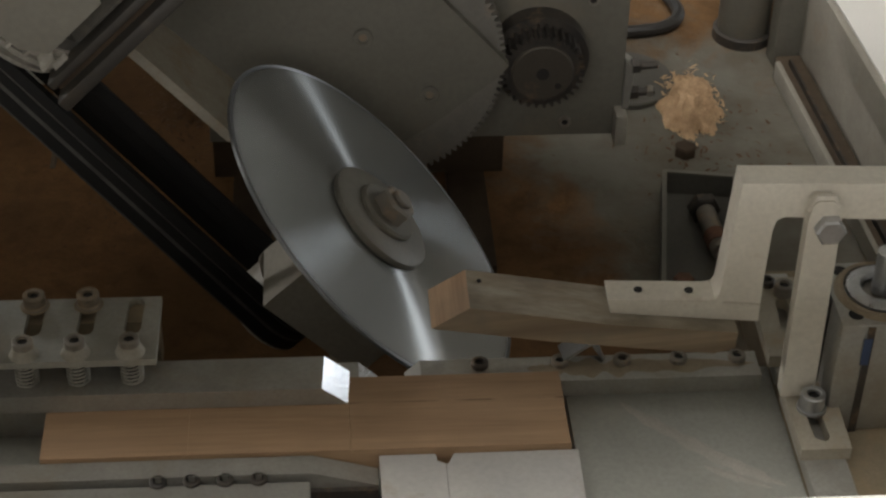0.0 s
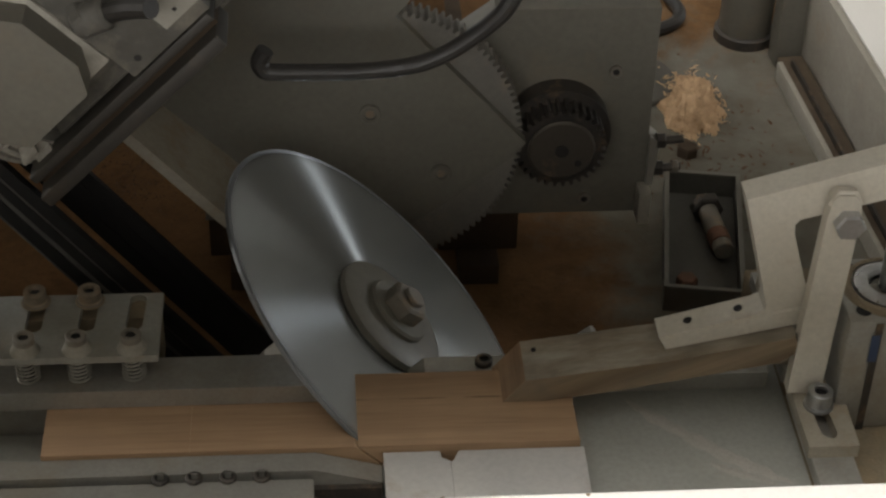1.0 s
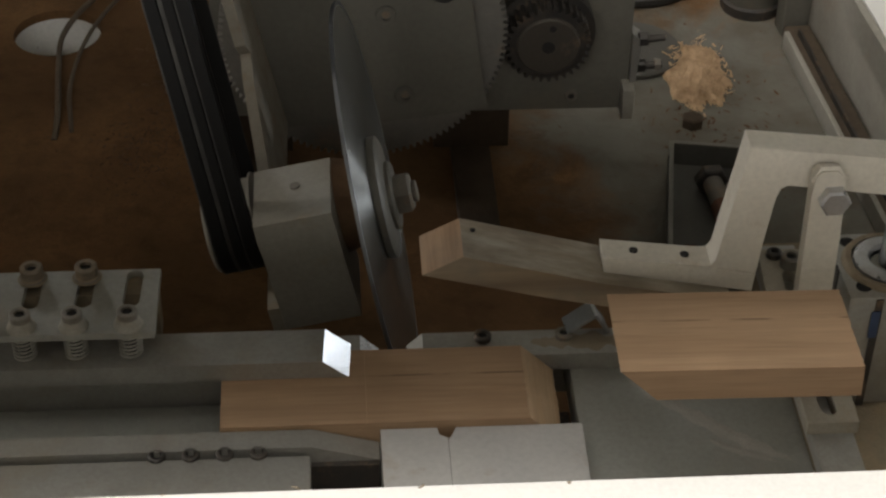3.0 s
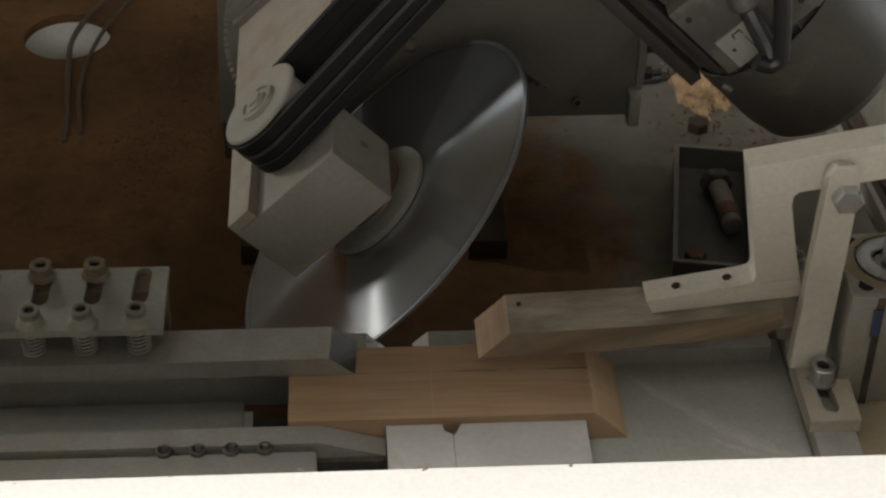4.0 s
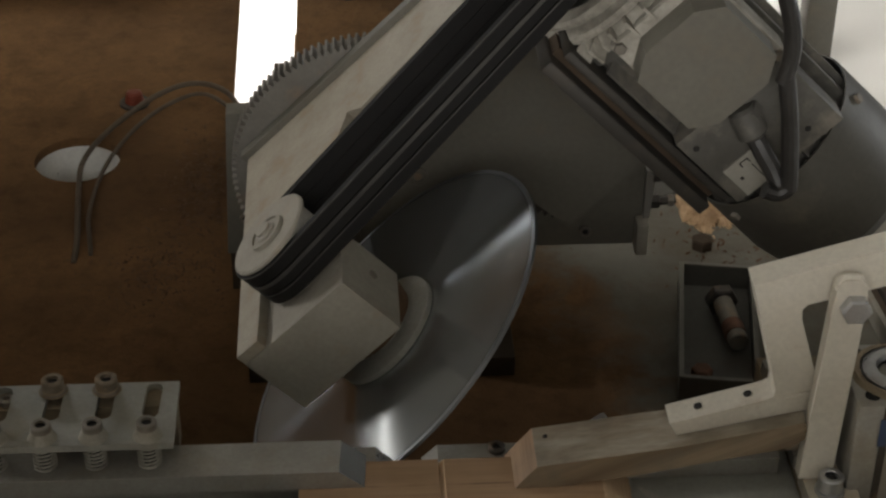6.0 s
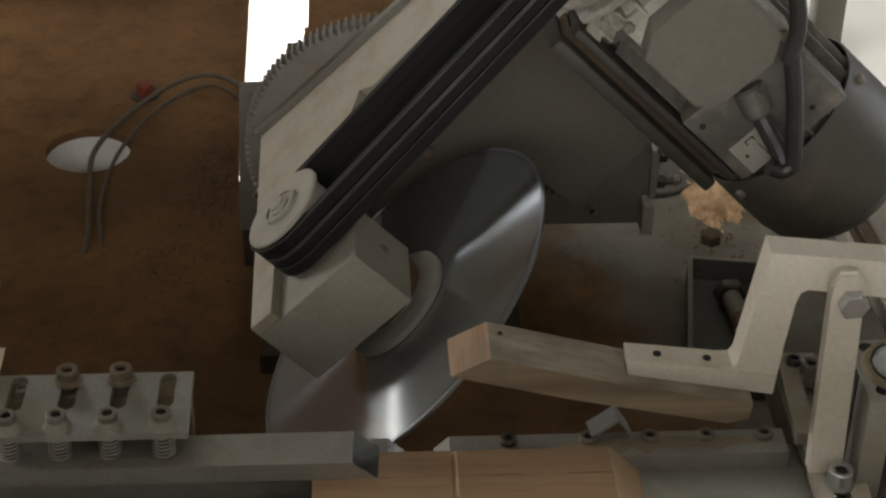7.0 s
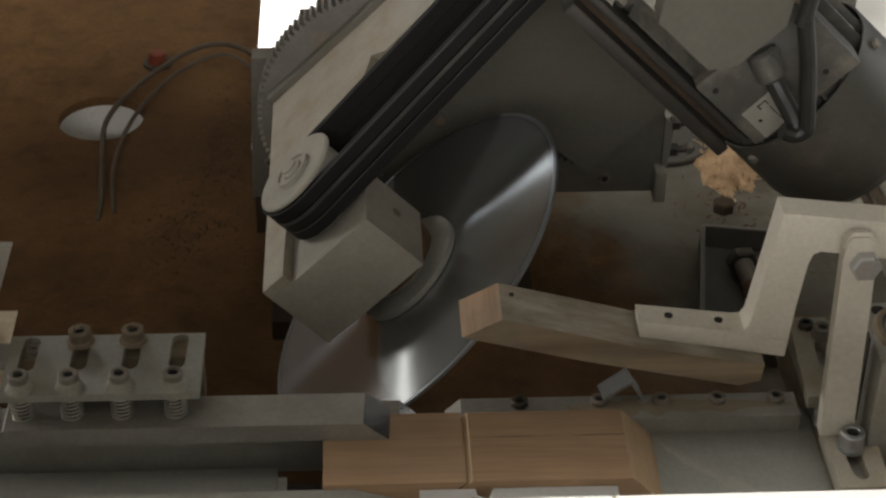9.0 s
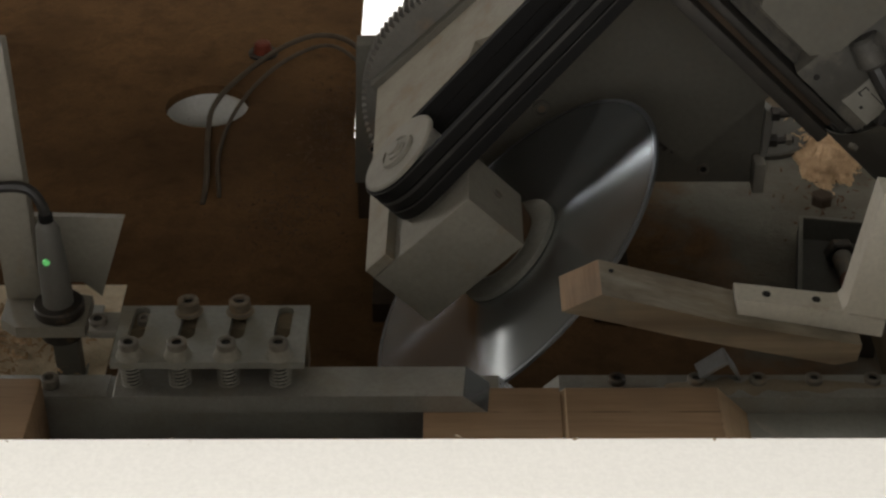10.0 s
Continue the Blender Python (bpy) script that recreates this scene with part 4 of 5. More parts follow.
    part("fan_cover", lathe([(0.079, 0.128), (0.0808, 0.128), (0.0815, 0.20), (0.078, 0.222), (0.066, 0.236), (0.04, 0.241), (0, 0.242)], 44, None, pose(0, my, mz) @ X_AXIS), FAN_COVER, mt, "smooth dark grey fan cover")
    part("fan_disc", lathe([(0, 0.150), (0.078, 0.150), (0.078, 0.153), (0, 0.153)], 36, None, pose(0, my, mz) @ X_AXIS), BLACK_STEEL, mt)
    for a in (20, 140, 250):
        m = pose(0.143, my, mz) @ Matrix.Rotation(radians(a), 4, "X")
        part("cover_screw", hex_head(0.0048, 0.004, m @ pose(0, 0, 0.0805)), BOLT, mt)
    # terminal box on the front of the motor
    tx, tz = -0.0135, mz + 0.0240
    part("terminal_base", box(tx - 0.055, tx + 0.050, my - 0.078, my - 0.050, tz - 0.048, tz + 0.048), DUSTY_CAST, mt, "dust-coated terminal box base", bevel=0.003)
    w, k, g = 0.0450, 0.020, 0.014
    oc = [(-w + g, -w), (w - g, -w), (w, -w + k), (w, w - k), (w - g, w), (-w + g, w), (-w, w - k), (-w, -w + k)]
    part("terminal_cover", prism(oc, 0.027, pose(tx, my - 0.105, tz)), GREY_PAINT, mt, "plain grey terminal box cover", bevel=0.002)
    for x, z in ((-0.050, -0.042), (-0.050, 0.042), (0.046, 0.042)):
        part("cover_screw", hex_head(0.0052, 0.004, pose(tx + x, my - 0.078, tz + z) @ pose(0, 0, 0, 90, 0, 0)), BOLT, mt)
    part("name_plate", box(tx - 0.0557, tx - 0.0552, my - 0.075, my - 0.053, tz - 0.02, tz + 0.024), PALE_LABEL, mt)
    part("terminal_pad", box(0.0370, 0.1190, my - 0.0775, my - 0.050, mz - 0.0460, mz + 0.066), MOTOR_GREY, mt, "flat cast pad beside the terminal box", bevel=0.002)
    for x, z in ((0.104, mz + 0.040), (0.052, mz - 0.036)):
        part("screw_hole", rod((x, my - 0.0779, z), (x, my - 0.0774, z), 0.0028, 10), NEAR_BLACK, mt)
    part("cable_gland", rod((0.046, my - 0.082, mz + 0.015), (0.072, my - 0.088, mz + 0.007), 0.0125, 14, None, 0.003), MOTOR_GREY, mt)
    part("gland_nut", hex_head(0.0140, 0.009, pose(0.050, my - 0.083, mz + 0.014) @ X_AXIS), MOTOR_GREY, mt)
    # ribbed base rail that the motor sits on
    part("base_rail", box(-0.094, 0.104, my - 0.078, my - 0.030, mz - 0.0760, mz - 0.0640), DARK_RAIL, mt, "dark dusty motor base rail", bevel=0.002)
    part("base_rail", box(-0.088, 0.112, my - 0.074, my - 0.030, mz - 0.0560, mz - 0.0480), DARK_RAIL, mt, bevel=0.002)
    part("base_web", box(-0.090, 0.106, my - 0.060, my - 0.034, mz - 0.0640, mz - 0.0560), DUSTY_RAIL, mt)
    # maker's plate below the terminal box
    part("label_plate", box(0.0845, 0.1180, my - 0.0788, my - 0.0777, mz - 0.0350, mz - 0.0040), PALE_LABEL, mt, "pale label plate with a small mark")
    for x0, x1, z0, z1 in ((0.0880, 0.0890, 0.317, 0.326), (0.0890, 0.0930, 0.3248, 0.326), (0.0890, 0.0930, 0.317, 0.3182), (0.0960, 0.1120, 0.3245, 0.3254), (0.0995, 0.1025, 0.3090, 0.3118)):
        part("label_bar", box(x0, x1, my - 0.0792, my - 0.0787, z0, z1), NEAR_BLACK, mt)
    part("motor_lead", tube([(0.070, my - 0.088, mz + 0.0075), (0.084, my - 0.096, mz + 0.004), (0.098, my - 0.108, mz + 0.001), (0.108, my - 0.116, mz - 0.003)], 0.0078, 10), CABLE, mt, "short grey motor lead")
    # flanges behind and before the blade
    part("inner_flange", lathe([(0, -0.030), (0.034, -0.030), (0.036, -0.0115), (0.0515, -0.009), (0.0545, -0.0075), (0.0545, -0.0022), (0, -0.0022)], 44, None, pose(0, -0.002, -0.003) @ X_AXIS), PLATE_STEEL, h, "dusty grey blade flange")
    part("dust_ring", lathe([(0.030, -0.0312), (0.0415, -0.0312), (0.0395, -0.0240), (0.0365, -0.0130), (0.030, -0.0130)], 40, None, pose(0, -0.002, -0.003) @ X_AXIS), SHAVING, h, "brown sawdust packed behind the flange")
    return h


def saw_blade(head):
    """A disc with fine teeth; it spins with its flange and nut."""
    n, R = 96, 0.1727
    bm = bmesh.new()
    rings = []
    outline = []
    for i in range(n):
        for f, r in ((0.0, R - 0.0003), (0.5, R), (0.62, R - 0.0003)):
            t = 2 * math.pi * (i + f) / n
            outline.append((r * math.cos(t), r * math.sin(t)))
    k = len(outline)
    levels = [(0.02, None), (0.06, None), (0.12, None), (0.165, None), (None, outline)]
    for x in (0.0014, -0.0014):
        rows = []
        for rad, pts in levels:
            pts = pts or [(rad * math.cos(2 * math.pi * i / k), rad * math.sin(2 * math.pi * i / k)) for i in range(k)]
            rows.append([bm.verts.new((x, a, b)) for a, b in pts])
        for a, b in zip(rows, rows[1:]):
            for i in range(k):
                j = (i + 1) % k
                bm.faces.new((a[i], a[j], b[j], b[i]))
        rings.append(rows)
    for ends in (0, -1):
        for i in range(k):
            j = (i + 1) % k
            bm.faces.new((rings[0][ends][i], rings[0][ends][j], rings[1][ends][j], rings[1][ends][i]))
    b = part("saw_blade", bm, SAW_STEEL, head, "ground steel circular saw blade", smooth=30)
    part("outer_flange", lathe([(0, 0.0016), (0.0520, 0.0016), (0.0535, 0.003), (0.0535, 0.0085), (0.0500, 0.0105), (0.031, 0.0125), (0, 0.0125)], 48, None, X_AXIS), GREY_PAINT, b, "pale grey clamping flange")
    part("washer", lathe([(0, 0.0125), (0.030, 0.0125), (0.030, 0.0155), (0.028, 0.0175), (0, 0.0175)], 36, None, X_AXIS), GREY_PAINT, b)
    part("nut", hex_head(0.0185, 0.014, pose(0.0175, 0, 0) @ X_AXIS), BOLT, b, "hexagon blade nut")
    part("spindle_end", rod((0.0315, 0, 0), (0.036, 0, 0), 0.0095, 18, None, 0.001), BOLT, b)
    return b


def motor_cable():
    """Two stiff lengths of one cable, joined where it bends as the head tilts."""
    c = tagged(empty("motor_cable", pose(-0.0554, 0.9, 1.0098)), "thick black motor cable hanging beside the motor", "cable")
    part("cable_run", tube([(-0.004, 0, 0.020), (-0.009, 0, 0.010), (-0.006, 0, 0.002), (0, 0, 0), (0.030, 0, -0.001), (0.065, 0, -0.001), (0.098, 0, 0.001)], 0.0072, 12), CABLE, c)
    top = part("cable_top", tube([(-0.006, 0, 0.0002), (0, 0, 0.0006), (0.022, 0, 0.0052), (0.046, 0, 0.0175), (0.074, 0, 0.040), (0.090, 0, 0.062), (0.108, 0.005, 0.11), (0.112, 0.01, 0.17)], 0.0071, 12), CABLE, c)
    top.matrix_basis = pose(0.098, 0, 0.001)
    return c, top


def carriage():
    c = tagged(empty("saw_carriage", pose(0, 0.99, 0)), "grey painted sliding saw carriage plate with its drive gear", "saw carriage")
    # the carriage's own origin lies below the blade's centre
    bm = prism([(-0.131, 0.7045), (0.0, 0.7045), (0.2985, 0.7045), (0.2985, 0.935), (0.145, 0.935), (0.10, 0.900), (-0.06, 0.872), (-0.1245, 0.870)], 0.022, pose(0, 0.308, 0))
    part("back_plate", bm, GREY_PAINT, c, "grey painted back plate", bevel=0.002)
    for x, z in ((0.2608, 0.8679), (0.1541, 0.8700), (0.252, 0.786), (0.240, 0.722), (-0.110, 0.748)):
        part("cap_screw", cap_screw(0.0065, 0.004, pose(x, 0.308, z) @ pose(0, 0, 0, 90, 0, 0)), BOLT, c)
        part("screw_hole", rod((x, 0.3055, z), (x, 0.3052, z), 0.0045, 12), NEAR_BLACK, c)
    part("bearing_disc", lathe([(0, 0), (0.075, 0), (0.075, 0.0225), (0, 0.0225)], 40, None, pose(PIVOT_X, 0.2852, PIVOT_Z) @ Y_AXIS), GREY_PAINT, c)
    part("slide_block", box(-0.13, -0.05, 0.335, 0.44, 0.640, 0.7040), DUSTY_RAIL, c)
    part("slide_block", box(0.10, 0.18, 0.335, 0.44, 0.640, 0.7040), DUSTY_RAIL, c)
    part("deck", box(-0.056, 0.108, 0.3305, 0.575, 0.862, 0.872), PAN, c, "carriage deck thick with brown dust", bevel=0.002)
    part("deck_web", box(-0.046, 0.098, 0.3305, 0.350, 0.7045, 0.8615), GREY_PAINT, c)
    part("deck_bolt", lathe([(0, 0), (0.011, 0), (0.011, 0.010), (0.006, 0.012), (0.006, 0.030), (0, 0.031)], 14, None, pose(0.001, 0.560, 0.872)), BLACK_STEEL, c)
    for x, y, z in ((-0.106, 0.345, 0.845), (-0.080, 0.350, 0.870), (-0.064, 0.352, 0.895)):
        part("guide_block", box(x - 0.0125, x + 0.0125, 0.3305, y + 0.015, z - 0.06, z), DUSTY_RAIL, c, bevel=0.001)
    part("side_rib", box(0.2908, 0.3026, 0.285, 0.3078, 0.7045, 0.740), HOUSING_PAINT, c, bevel=0.001)
    # stop screws beside the plate
    part("stop_lug", prism([(0.2988, 0.7405), (0.3050, 0.7405), (0.3085, 0.790), (0.2988, 0.798)], 0.022, pose(0, 0.300, 0)), STEEL, c, bevel=0.001)
    for z in (0.789, 0.757):
        part("stop_nut", hex_head(0.0080, 0.009, pose(0.3060, 0.306, z) @ X_AXIS), BLACK_STEEL, c)
        part("stop_screw", rod((0.315, 0.306, z), (0.332, 0.306, z + 0.002), 0.0042, 12), BLACK_STEEL, c)
    part("stop_nut", hex_head(0.0070, 0.006, pose(0.324, 0.306, 0.758) @ X_AXIS), BOLT, c)
    pn = part("pinion", gear(32, 0.0430, 0.022, 0.005, None), BLACK_STEEL, c, "black steel pinion")
    pn.matrix_basis = pose(0.2075, 0.264, PIVOT_Z - 0.019)
    part("pinion_face", lathe([(0, 0), (0.006, 0), (0.006, -0.003), (0.0300, -0.003), (0.0320, -0.001), (0.0320, 0.001), (0, 0.001)], 32, None, pose(0, -0.001, 0) @ Y_AXIS), PINION_STEEL, pn, "dull steel pinion face")
    part("shaft_end", rod((0, -0.005, 0), (0, -0.0035, 0), 0.0065, 16), NEAR_BLACK, pn)
    part("set_screw", rod((0.016, -0.0045, -0.014), (0.016, -0.0035, -0.014), 0.0035, 12), NEAR_BLACK, pn)
    part("sleeve", rod((0.2075, 0.2862, PIVOT_Z - 0.019), (0.2075, 0.3078, PIVOT_Z - 0.019), 0.0500, 40), BLACK_STEEL, c, "black gear sleeve")
    return c, pn


def slides():
    for x in (-0.09, 0.14):
        s = tagged(empty("linear_rail"), "dark steel linear rail bolted to the pan", "linear rail", "carriage rails")
        part("rail", box(x - 0.02, x + 0.02, 1.12, 1.68, PAN_Z + 0.0003, 0.640), DUSTY_RAIL, s, bevel=0.001)


# ---- pan clutter ----
def tray():
    t = tagged(empty("steel_tray", pose(0.354, 1.272, 0) @ pose(0, 0, 0, 0, 0, -9.5) @ pose(-0.354, -1.272, 0)), "open dusty steel tray with a bolt standing in it", "tray")
    x0, x1, y0, y1, z0, z1 = 0.354, 0.433, 1.068, 1.272, PAN_Z + 0.0005, 0.646
    part("tray_floor", box(x0, x1, y0, y1, z0, z0 + 0.003), PAN_STEEL, t)
    for a in ((x0, x0 + 0.003, y0, y1), (x1 - 0.003, x1, y0, y1), (x0 + 0.003, x1 - 0.003, y0, y0 + 0.003), (x0 + 0.003, x1 - 0.003, y1 - 0.003, y1)):
        part("tray_wall", box(*a, z0 + 0.003, z1), PAN_STEEL, t)
    for a in ((x0 - 0.001, x0 + 0.004, y0, y1), (x1 - 0.004, x1 + 0.001, y0, y1), (x0 + 0.004, x1 - 0.004, y0 - 0.001, y0 + 0.004), (x0 + 0.004, x1 - 0.004, y1 - 0.004, y1 + 0.001)):
        part("rim", box(*a, z1, z1 + 0.002), GREY_PAINT, t, "worn pale tray rim")
    part("stud", rod((0.3960, 1.238, 0.634), (0.4160, 1.150, 0.634), 0.0105, 16, None, 0.001), BOLT, t, "dark adjusting stud")
    part("nut", hex_head(0.0175, 0.012, pose(0.3975, 1.230, 0.634) @ pose(0, 0, 0, 90, 0, 13)), BLACK_STEEL, t)
    part("red_cap", rod((0.4090, 1.180, 0.634), (0.4130, 1.162, 0.634), 0.0115, 16), RUST, t, "rust-red cap")
    part("nut", hex_head(0.011, 0.009, pose(0.378, 1.110, z0 + 0.003)), RUST, t)
    tagged(link("loose_nut", hex_head(0.0125, 0.012, pose(0.393, 1.345, PAN_Z + 0.0005, 0, 0, 20)), DUSTY_RAIL), "rusty loose nut on the pan", "nut")


def heap(name, cx, cy, rx, ry, height, z, mat, label, seed, n=46):
    """A ragged heap of sawdust."""
    bm = bmesh.new()
    grid = {}
    for i in range(n + 1):
        for j in range(n + 1):
            u, v = 2 * i / n - 1, 2 * j / n - 1
            p = Vector((cx + rx * u, cy + ry * v, 0))
            r = math.hypot(u, v) + 0.28 * noise.noise(Vector((u * 2.2 + seed, v * 2.2, seed)))
            h = height * max(0.0, 1 - r * 1.12) ** 0.7 * (0.75 + 0.5 * noise.noise(Vector((u * 5, v * 5, seed + 3))))
            h += (0.0035 * noise.noise(Vector((u * 22, v * 22, seed))) + 0.0025 * noise.noise(Vector((u * 45, v * 45, seed)))) if h > 0.0005 else 0
            grid[i, j] = bm.verts.new((p.x, p.y, z + h if h > 0.0005 else z - 0.003))
    for i in range(n):
        for j in range(n):
            bm.faces.new((grid[i, j], grid[i + 1, j], grid[i + 1, j + 1], grid[i, j + 1]))
    return tagged(link(name, bm, mat, smooth=50), label, "sawdust", kind="stuff")


def dust_trail(name, points, width, z, mat, label, seed):
    """A thin ragged drift of dust along a line."""
    bm = bmesh.new()
    rows = []
    n = 40
    for k in range(n + 1):
        f = k / n * (len(points) - 1)
        i = min(int(f), len(points) - 2)
        a, b = Vector((*points[i], 0)), Vector((*points[i + 1], 0))
        p = a.lerp(b, f - i)
        side = Vector((-(b - a).y, (b - a).x, 0)).normalized()
        taper = math.sin(math.pi * min(1, max(0, k / n))) ** 0.6
        row = []
        for j in range(7):
            v = j / 3 - 1
            w = width * taper * (0.7 + 0.6 * noise.noise(Vector((k * 0.35, j * 0.2 + seed, seed))))
            h = 0.0009 * taper * (1 - abs(v)) * (0.7 + 0.6 * noise.noise(Vector((k * 0.8, j * 0.9, seed + 5))))
            row.append(bm.verts.new(p + side * (v * w) + Vector((0, 0, z + max(0.0, h) - 0.0001))))
        rows.append(row)
    for a, b in zip(rows, rows[1:]):
        for j in range(6):
            bm.faces.new((a[j], a[j + 1], b[j + 1], b[j]))
    return tagged(link(name, bm, mat, smooth=60), label, "dust", kind="stuff")


def chips(name, spots, mat, label, seed):
    """Loose splinters and curls of wood scattered over places: x, y, z, spread, count, length."""
    rnd = random.Random(seed)
    bm = bmesh.new()
    for cx, cy, z, sx, sy, count, size in spots:
        for _ in range(count):
            x, y = rnd.gauss(cx, sx), rnd.gauss(cy, sy)
            m = pose(x, y, z + rnd.uniform(0, 0.4) * size, rnd.uniform(-35, 35), rnd.uniform(-35, 35), rnd.uniform(0, 180))
            a, w = size * rnd.uniform(0.5, 1.4), size * rnd.uniform(0.15, 0.45)
            vs = [bm.verts.new(m @ Vector(p)) for p in ((-a, -w, 0), (0, -w * 0.8, a * 0.25), (a, -w * 0.5, 0), (a, w * 0.6, 0), (0, w, a * 0.25), (-a, w * 0.7, 0))]
            bm.faces.new((vs[0], vs[1], vs[4], vs[5]))
            bm.faces.new((vs[1], vs[2], vs[3], vs[4]))
    return tagged(link(name, bm, mat, smooth=0), label, "sawdust", kind="stuff")


def clutter():
    z = PAN_Z + 0.0003
    dust_trail("dust_streak", [(0.211, 0.7045), (0.224, 0.690), (0.251, 0.664), (0.276, 0.640), (0.300, 0.622), (0.322, 0.608)], 0.0095, 0.8299, GREY_DUST, "pale dust swept in a line over the table", 1.0)
    dust_trail("dust_streak", [(0.264, 0.632), (0.275, 0.624), (0.290, 0.617), (0.312, 0.606)], 0.0055, 0.8299, GREY_DUST, "pale dust swept in a line over the table", 4.0)
    dust_trail("dust_drift", [(0.14, 0.728), (0.17, 0.728), (0.22, 0.7275), (0.320, 0.728)], 0.0125, 0.8461, FENCE_DUST, "brown dust drifted on the fence", 7.0)
    chips("wood_chips", [(0.415, 1.445, z + 0.008, 0.014, 0.026, 800, 0.0038), (-0.41, 0.83, 0.818, 0.035, 0.028, 420, 0.004)], DUST, "pale wood chips and curls", 3)
    chips("wood_crumbs", [(0.0, 1.0, z, 0.33, 0.40, 300, 0.0020), (-0.21, 1.30, z, 0.035, 0.045, 160, 0.0025), (0.42, 1.36, z, 0.04, 0.09, 260, 0.0032)], CRUMB, "brown wood crumbs strewn on the pan", 4)
    chips("wood_shavings", [(-0.175, 1.50, z, 0.022, 0.055, 420, 0.0042), (-0.205, 1.34, z, 0.03, 0.035, 200, 0.0032)], SHAVING, "brown curled wood shavings on the pan", 6)
    chips("edge_splinters", [(0.1, 0.1665, 1.2685, 0.2, 0.0008, 14, 0.0017)], BROWN_DUST, "tiny wood splinters on the panel edge", 5)

    heap("sawdust_heap", 0.413, 1.443, 0.042, 0.078, 0.018, z, DUST, "heap of pale fresh sawdust on the pan", 2.0)
    tagged(link("round_cover_plate", lathe([(0, 0), (0.058, 0), (0.060, 0.002), (0.060, 0.006), (0.058, 0.008), (0, 0.008)], 40, None, pose(0.345, 1.497, z)), PAN_STEEL), "dusty grey round cover plate lying on the pan", "cover plate")
    w = tagged(empty("sensor_cable"), "pair of thin grey cables lying over the outlet", "cable")
    part("wire", tube([(-0.312, 1.345, 0.6150), (-0.312, 1.39, 0.6198), (-0.3215, 1.50, 0.6205), (-0.3204, 1.553, 0.624), (-0.2985, 1.6105, 0.628), (-0.2485, 1.687, 0.632), (-0.20, 1.72, 0.634), (-0.155, 1.69, 0.638), (-0.124, 1.606, 0.642)], 0.0034, 8), WIRE, w)
    part("wire", tube([(-0.2945, 1.36, 0.6150), (-0.2954, 1.371, 0.6188), (-0.3036, 1.4416, 0.6195), (-0.297, 1.5225, 0.622), (-0.276, 1.5946, 0.626), (-0.2395, 1.663, 0.628), (-0.19, 1.70, 0.630), (-0.15, 1.655, 0.634), (-0.115, 1.56, 0.638)], 0.0026, 8), WIRE, w)
    cap = tagged(empty("plastic_cap"), "small red plastic cap lying on the pan", "cap")
    part("cap_body", lathe([(0, 0), (0.012, 0), (0.0125, 0.003), (0.010, 0.016), (0.007, 0.018), (0, 0.018)], 20, None, pose(-0.272, 1.702, z)), RED_PLASTIC, cap)
    part("cap_collar", lathe([(0.012, 0), (0.019, 0), (0.019, 0.003), (0.0124, 0.0035)], 20, None, pose(-0.272, 1.702, z)), BLACK_STEEL, cap)
    k = tagged(empty("floor_cable"), "black cable lying on the pan", "cable")
    part("wire", tube([(0.26, 1.60, 0.625), (0.35, 1.60, 0.624), (0.41, 1.61, 0.624), (0.435, 1.64, 0.626), (0.425, 1.69, 0.626)], 0.008, 10), CABLE, k)
    d = tagged(empty("round_canister"), "grey round canister standing on the pan", "canister")
    part("canister_body", lathe([(0, 0.004), (0.030, 0.004), (0.032, 0.008), (0.032, 0.14), (0.029, 0.145), (0, 0.145)], 32, None, pose(0.508, 1.598, z)), GREY_PAINT, d)
    part("base_ring", lathe([(0.030, 0), (0.037, 0), (0.037, 0.012), (0.0325, 0.014)], 32, None, pose(0.508, 1.598, z)), BLACK_STEEL, d, "dark base ring")


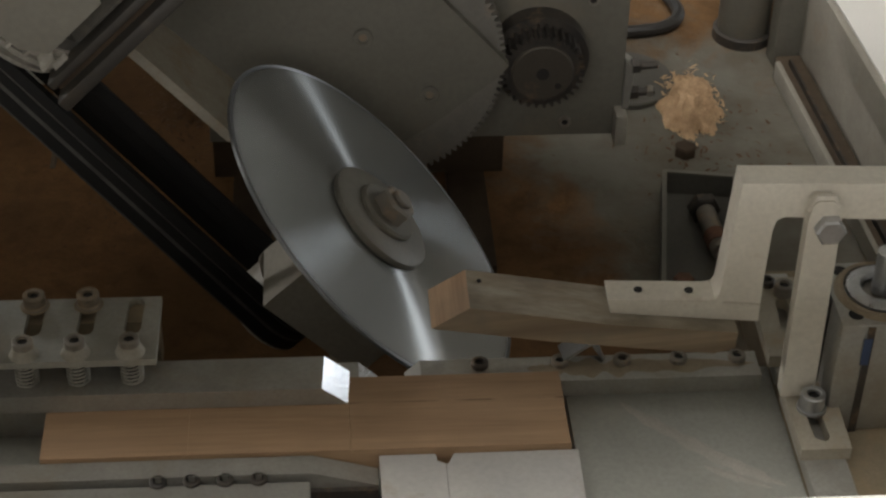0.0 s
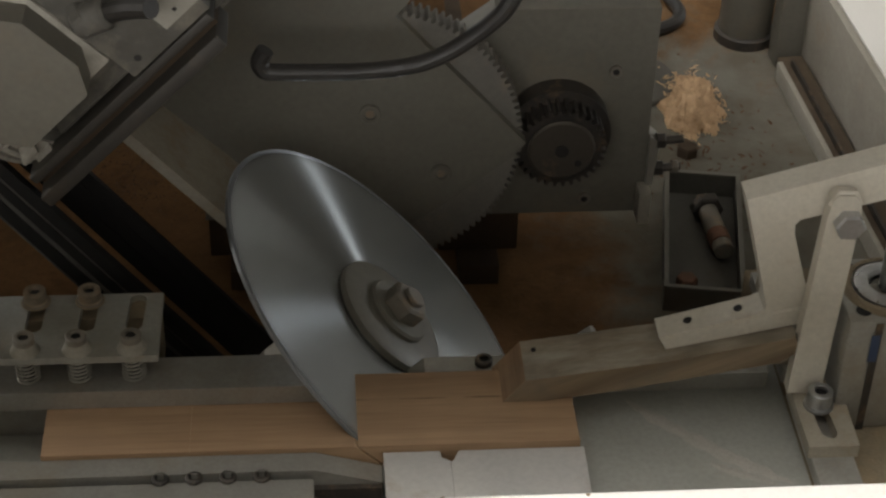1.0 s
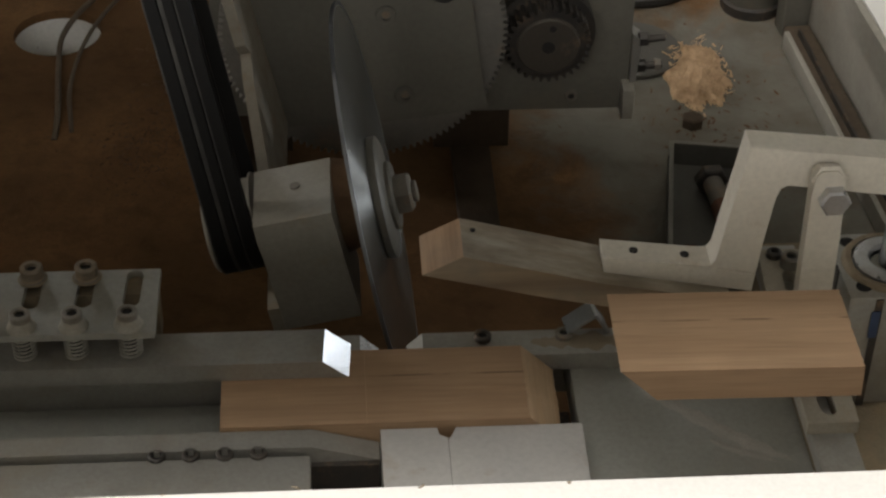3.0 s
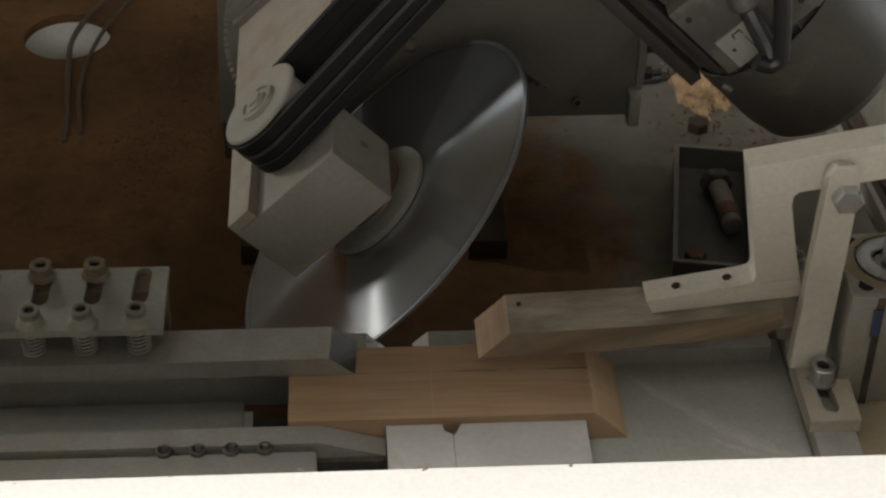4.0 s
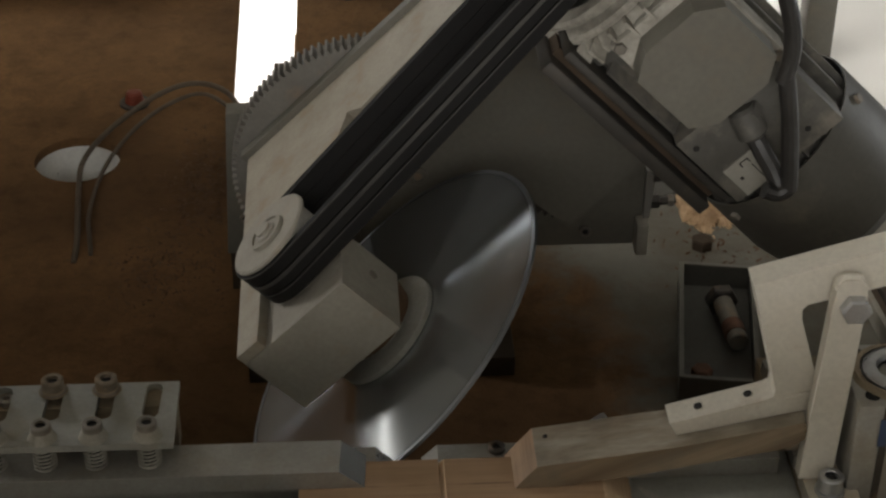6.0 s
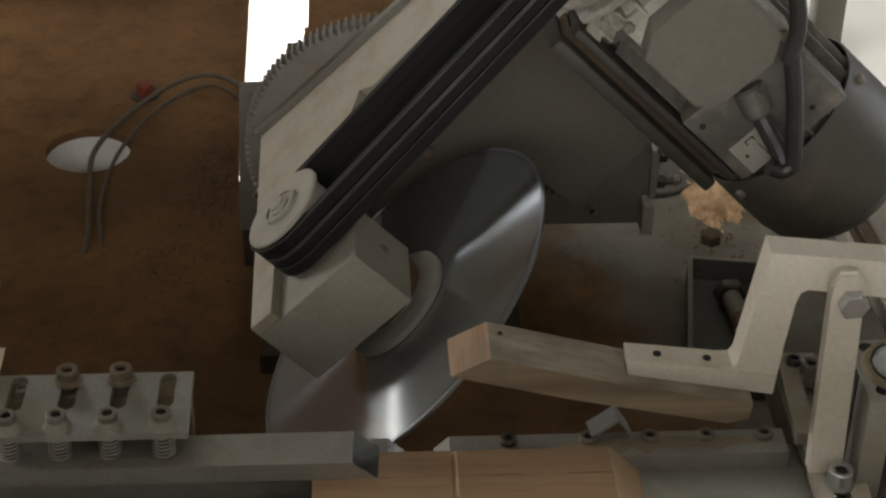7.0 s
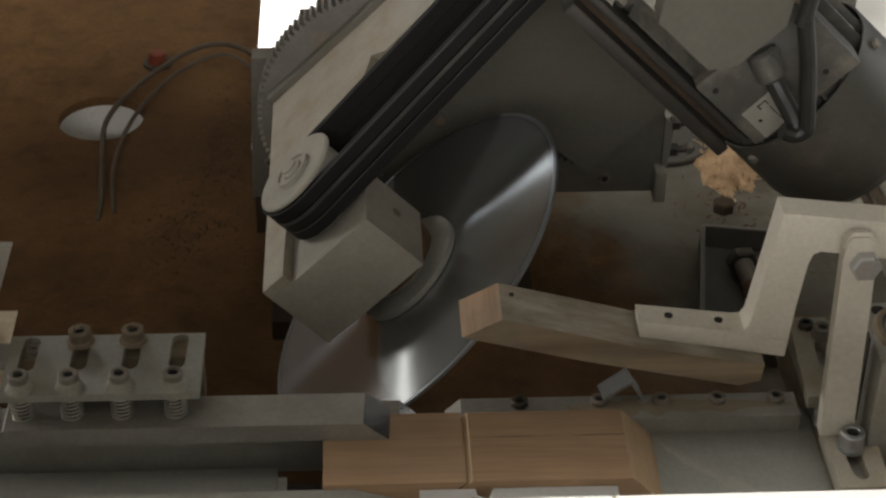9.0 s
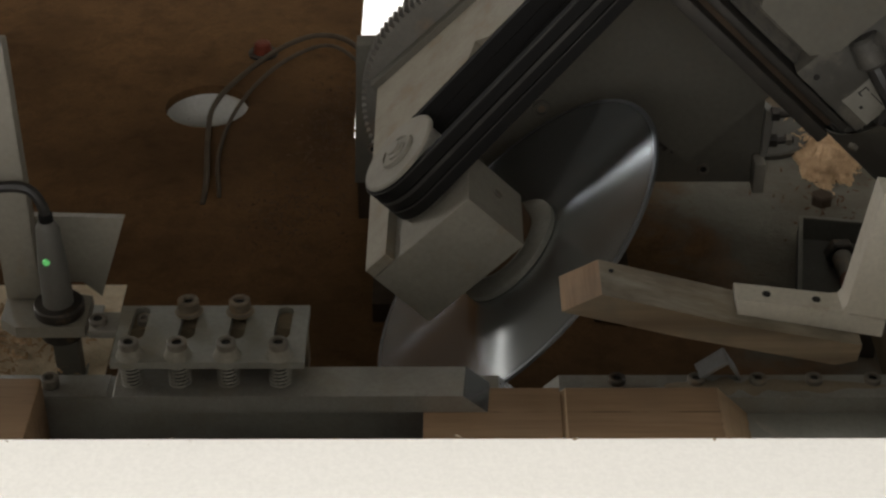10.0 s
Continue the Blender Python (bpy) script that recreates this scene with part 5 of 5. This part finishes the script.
def sensor():
    s = tagged(empty("proximity_sensor"), "grey proximity sensor with a green light in a painted bracket", "sensor")
    x, y = -0.3420, 0.7740
    part("sensor_body", lathe([(0, -0.02), (0.010, -0.02), (0.0125, -0.018), (0.0118, 0.030), (0.0102, 0.052), (0.0095, 0.066), (0.0062, 0.072), (0, 0.072)], 24, None, pose(x, y, 0.902)), SENSOR_GREY, s)
    part("lock_nut", lathe([(0.0115, 0), (0.0190, 0), (0.0202, 0.0015), (0.0202, 0.0085), (0.0190, 0.010), (0.0115, 0.010)], 24, None, pose(x, y, 0.8862)), BLACK_STEEL, s)
    part("lock_nut", lathe([(0, 0), (0.0170, 0), (0.0175, 0.002), (0.0175, 0.0110), (0, 0.0110)], 24, None, pose(x, y, 0.8645)), BLACK_STEEL, s)
    part("indicator", lathe([(0, 0.003), (0.0024, 0.002), (0.0032, 0)], 12, None, pose(x - 0.002, y - 0.0106, 0.942) @ pose(0, 0, 0, 90, 0, 0)), GREEN_LED, s, "small green indicator")
    part("lead_collar", rod((x, y, 0.972), (x, y, 0.980), 0.0058, 12), RUBBER, s)
    part("lead", tube([(x, y, 0.974), (x - 0.003, y + 0.002, 0.990), (x - 0.016, y + 0.004, 1.002), (x - 0.05, y, 1.002), (x - 0.1, y - 0.01, 0.994)], 0.0046, 8), CABLE, s)
    b = tagged(empty("sensor_bracket"), "pale painted angle bracket carrying the sensor", "bracket")
    part("shelf", pierced([(-0.3740, 0.7535), (-0.3190, 0.7535), (-0.3190, 0.796), (-0.3600, 0.806), (-0.3880, 0.806), (-0.3880, 0.765)], [circle(x, y, 0.0128, 20)], 0.8757, 0.886), HOUSING_PAINT, b, smooth=0)
    part("back_leaf", prism([(-0.3840, 0.8865), (-0.3300, 0.8865), (-0.3160, 0.8720), (-0.2900, 0.949), (-0.3840, 0.952)], 0.006, pose(0, 0.815, 0)), HOUSING_PAINT, b, bevel=0.001)
    part("upright", box(-0.3880, -0.3590, 0.790, 0.806, 0.8865, 1.12), HOUSING_PAINT, b, bevel=0.002)
    part("foot", box(-0.3560, -0.3360, 0.790, 0.806, 0.8008, 0.8755), GREY_PAINT, b)
    tagged(link("wooden_stop", box(-0.52, -0.348, 0.641, 0.7125, 0.8058, 0.868), BOARD, bevel=0.002), "short hardwood stop piece on the bed", "wood block")
    for x, y, z in ((-0.3460, 0.728, 0.8476), (-0.3300, 0.690, 0.8058)):
        tagged(link("loose_screw", cap_screw(0.0072, 0.009, pose(x, y, z)), BOLT), "dusty socket head screw", "screw")
    heap("shavings", -0.42, 0.85, 0.100, 0.085, 0.028, 0.8005, DAYLIT_SHAVING, "pale wood shavings beside the bracket, lightened to look daylit", 5.0, 30)
    tagged(link("shelf_plate", box(-0.58, -0.335, 0.744, 0.90, 0.79, 0.8005), TABLE_STEEL), "steel shelf under the shavings", "shelf plate")


hall()
cabinet()
tables()
fences()
hold_down()
arm = swing_clamp()
link_arm = clamp_post()
air_cylinder()
rest_board, mid_board, off_board = workpieces()
head = saw_head()
blade = saw_blade(head)
hose, hose_top = motor_cable()
saw_slide, pinion = carriage()
slides()
tray()
clutter()
sensor()


def motions():
    walk(head, [(t, pose(PIVOT_X, y, PIVOT_Z, 0, tilt, 0)) for t, y, tilt in TRAVEL])
    walk(hose, [(t, pose(-0.0554 + 0.403 * (tilt + 45) / 90, y + 0.087 - 0.131 * (tilt + 45) / 90, 1.0098 - 0.0122 * (tilt + 45) / 90, 0, -(tilt + 45) * 1.08, 0)) for t, y, tilt in TRAVEL])
    walk(hose_top, [(t, pose(0.098, 0, 0.001, 0, 26 * (tilt + 45) / 90, 0)) for t, y, tilt in TRAVEL])
    walk(saw_slide, [(t, pose(0, y, 0)) for t, y, tilt in TRAVEL])
    # the pinion drives the sector: ratio of the teeth, in steps below a quarter turn
    steps = [(0.0, 0), (2.5, 0), (2.6, -5.5), (2.7, -26), (2.85, -70), (3.0, -122), (3.15, -175), (3.3, -228), (3.45, -280), (3.55, -314), (3.7, -332), (10.0, -332)]
    walk(pinion, [(t, pose(0.2075, 0.264, PIVOT_Z - 0.019, 0, a, 0)) for t, a in steps])
    walk(blade, [(i / 10, pose(0, -0.002, -0.003, 80 * i, 0, 0)) for i in range(101)])
    down = -23.5
    swing = [(0.0, -5.0), (0.1, -11.5), (0.2, -20), (0.3, down), (2.1, down), (2.2, -18), (2.3, -2.3), (2.4, 0), (3.8, 0), (3.9, -5), (4.0, -18), (4.1, -22.5), (4.2, down), (6.3, down), (6.4, -15), (6.5, 0), (10.0, 0)]
    walk(arm, [(t, pose(ARM_X - 0.00029 * a, ARM_Y, ARM_Z - 0.00009 * a, 0, a, 0)) for t, a in swing])
    walk(link_arm, [(t, pose(LINK_X, 0.681, LINK_Z, 0, -1.6 - 0.160 * a, 0)) for t, a in swing])
    slide = [(0.0, 0), (2.45, 0), (2.6, 0.027), (2.7, 0.068), (3.0, 0.130), (3.4, 0.1735), (3.6, 0.1745), (10.0, 0.1745)]
    walk(rest_board, [(t, pose(x, 0, 0)) for t, x in slide])
    walk(mid_board, [(t, pose(x + (0.0044 if t > 5.6 else 0.0), 0, 0)) for t, x in slide[:-1] + [(5.0, 0.1745), (5.7, 0.1745), (10.0, 0.1745)]])
    walk(off_board, [(0.0, pose(0, 0, 0)), (0.85, pose(0, 0, 0)), (1.1, pose(0.0038, 0, 0)), (2.45, pose(0.0038, 0, 0)), (2.6, pose(0.0300, 0, 0)), (2.7, pose(0.0692, 0, 0)),
                     (2.95, pose(0.15, -0.05, 0.06)), (3.2, pose(0.24, -0.25, 0.32, 0, 0, -8)), (3.5, pose(0.5, -0.75, 0.42, 0, 0, -20)), (3.65, pose(0.7, -1.05, 0.25, 0, 0, -26)), (3.95, pose(0.9, -1.4, -0.829, 0, 0, -35)), (10.0, pose(0.9, -1.4, -0.829, 0, 0, -35))])


motions()
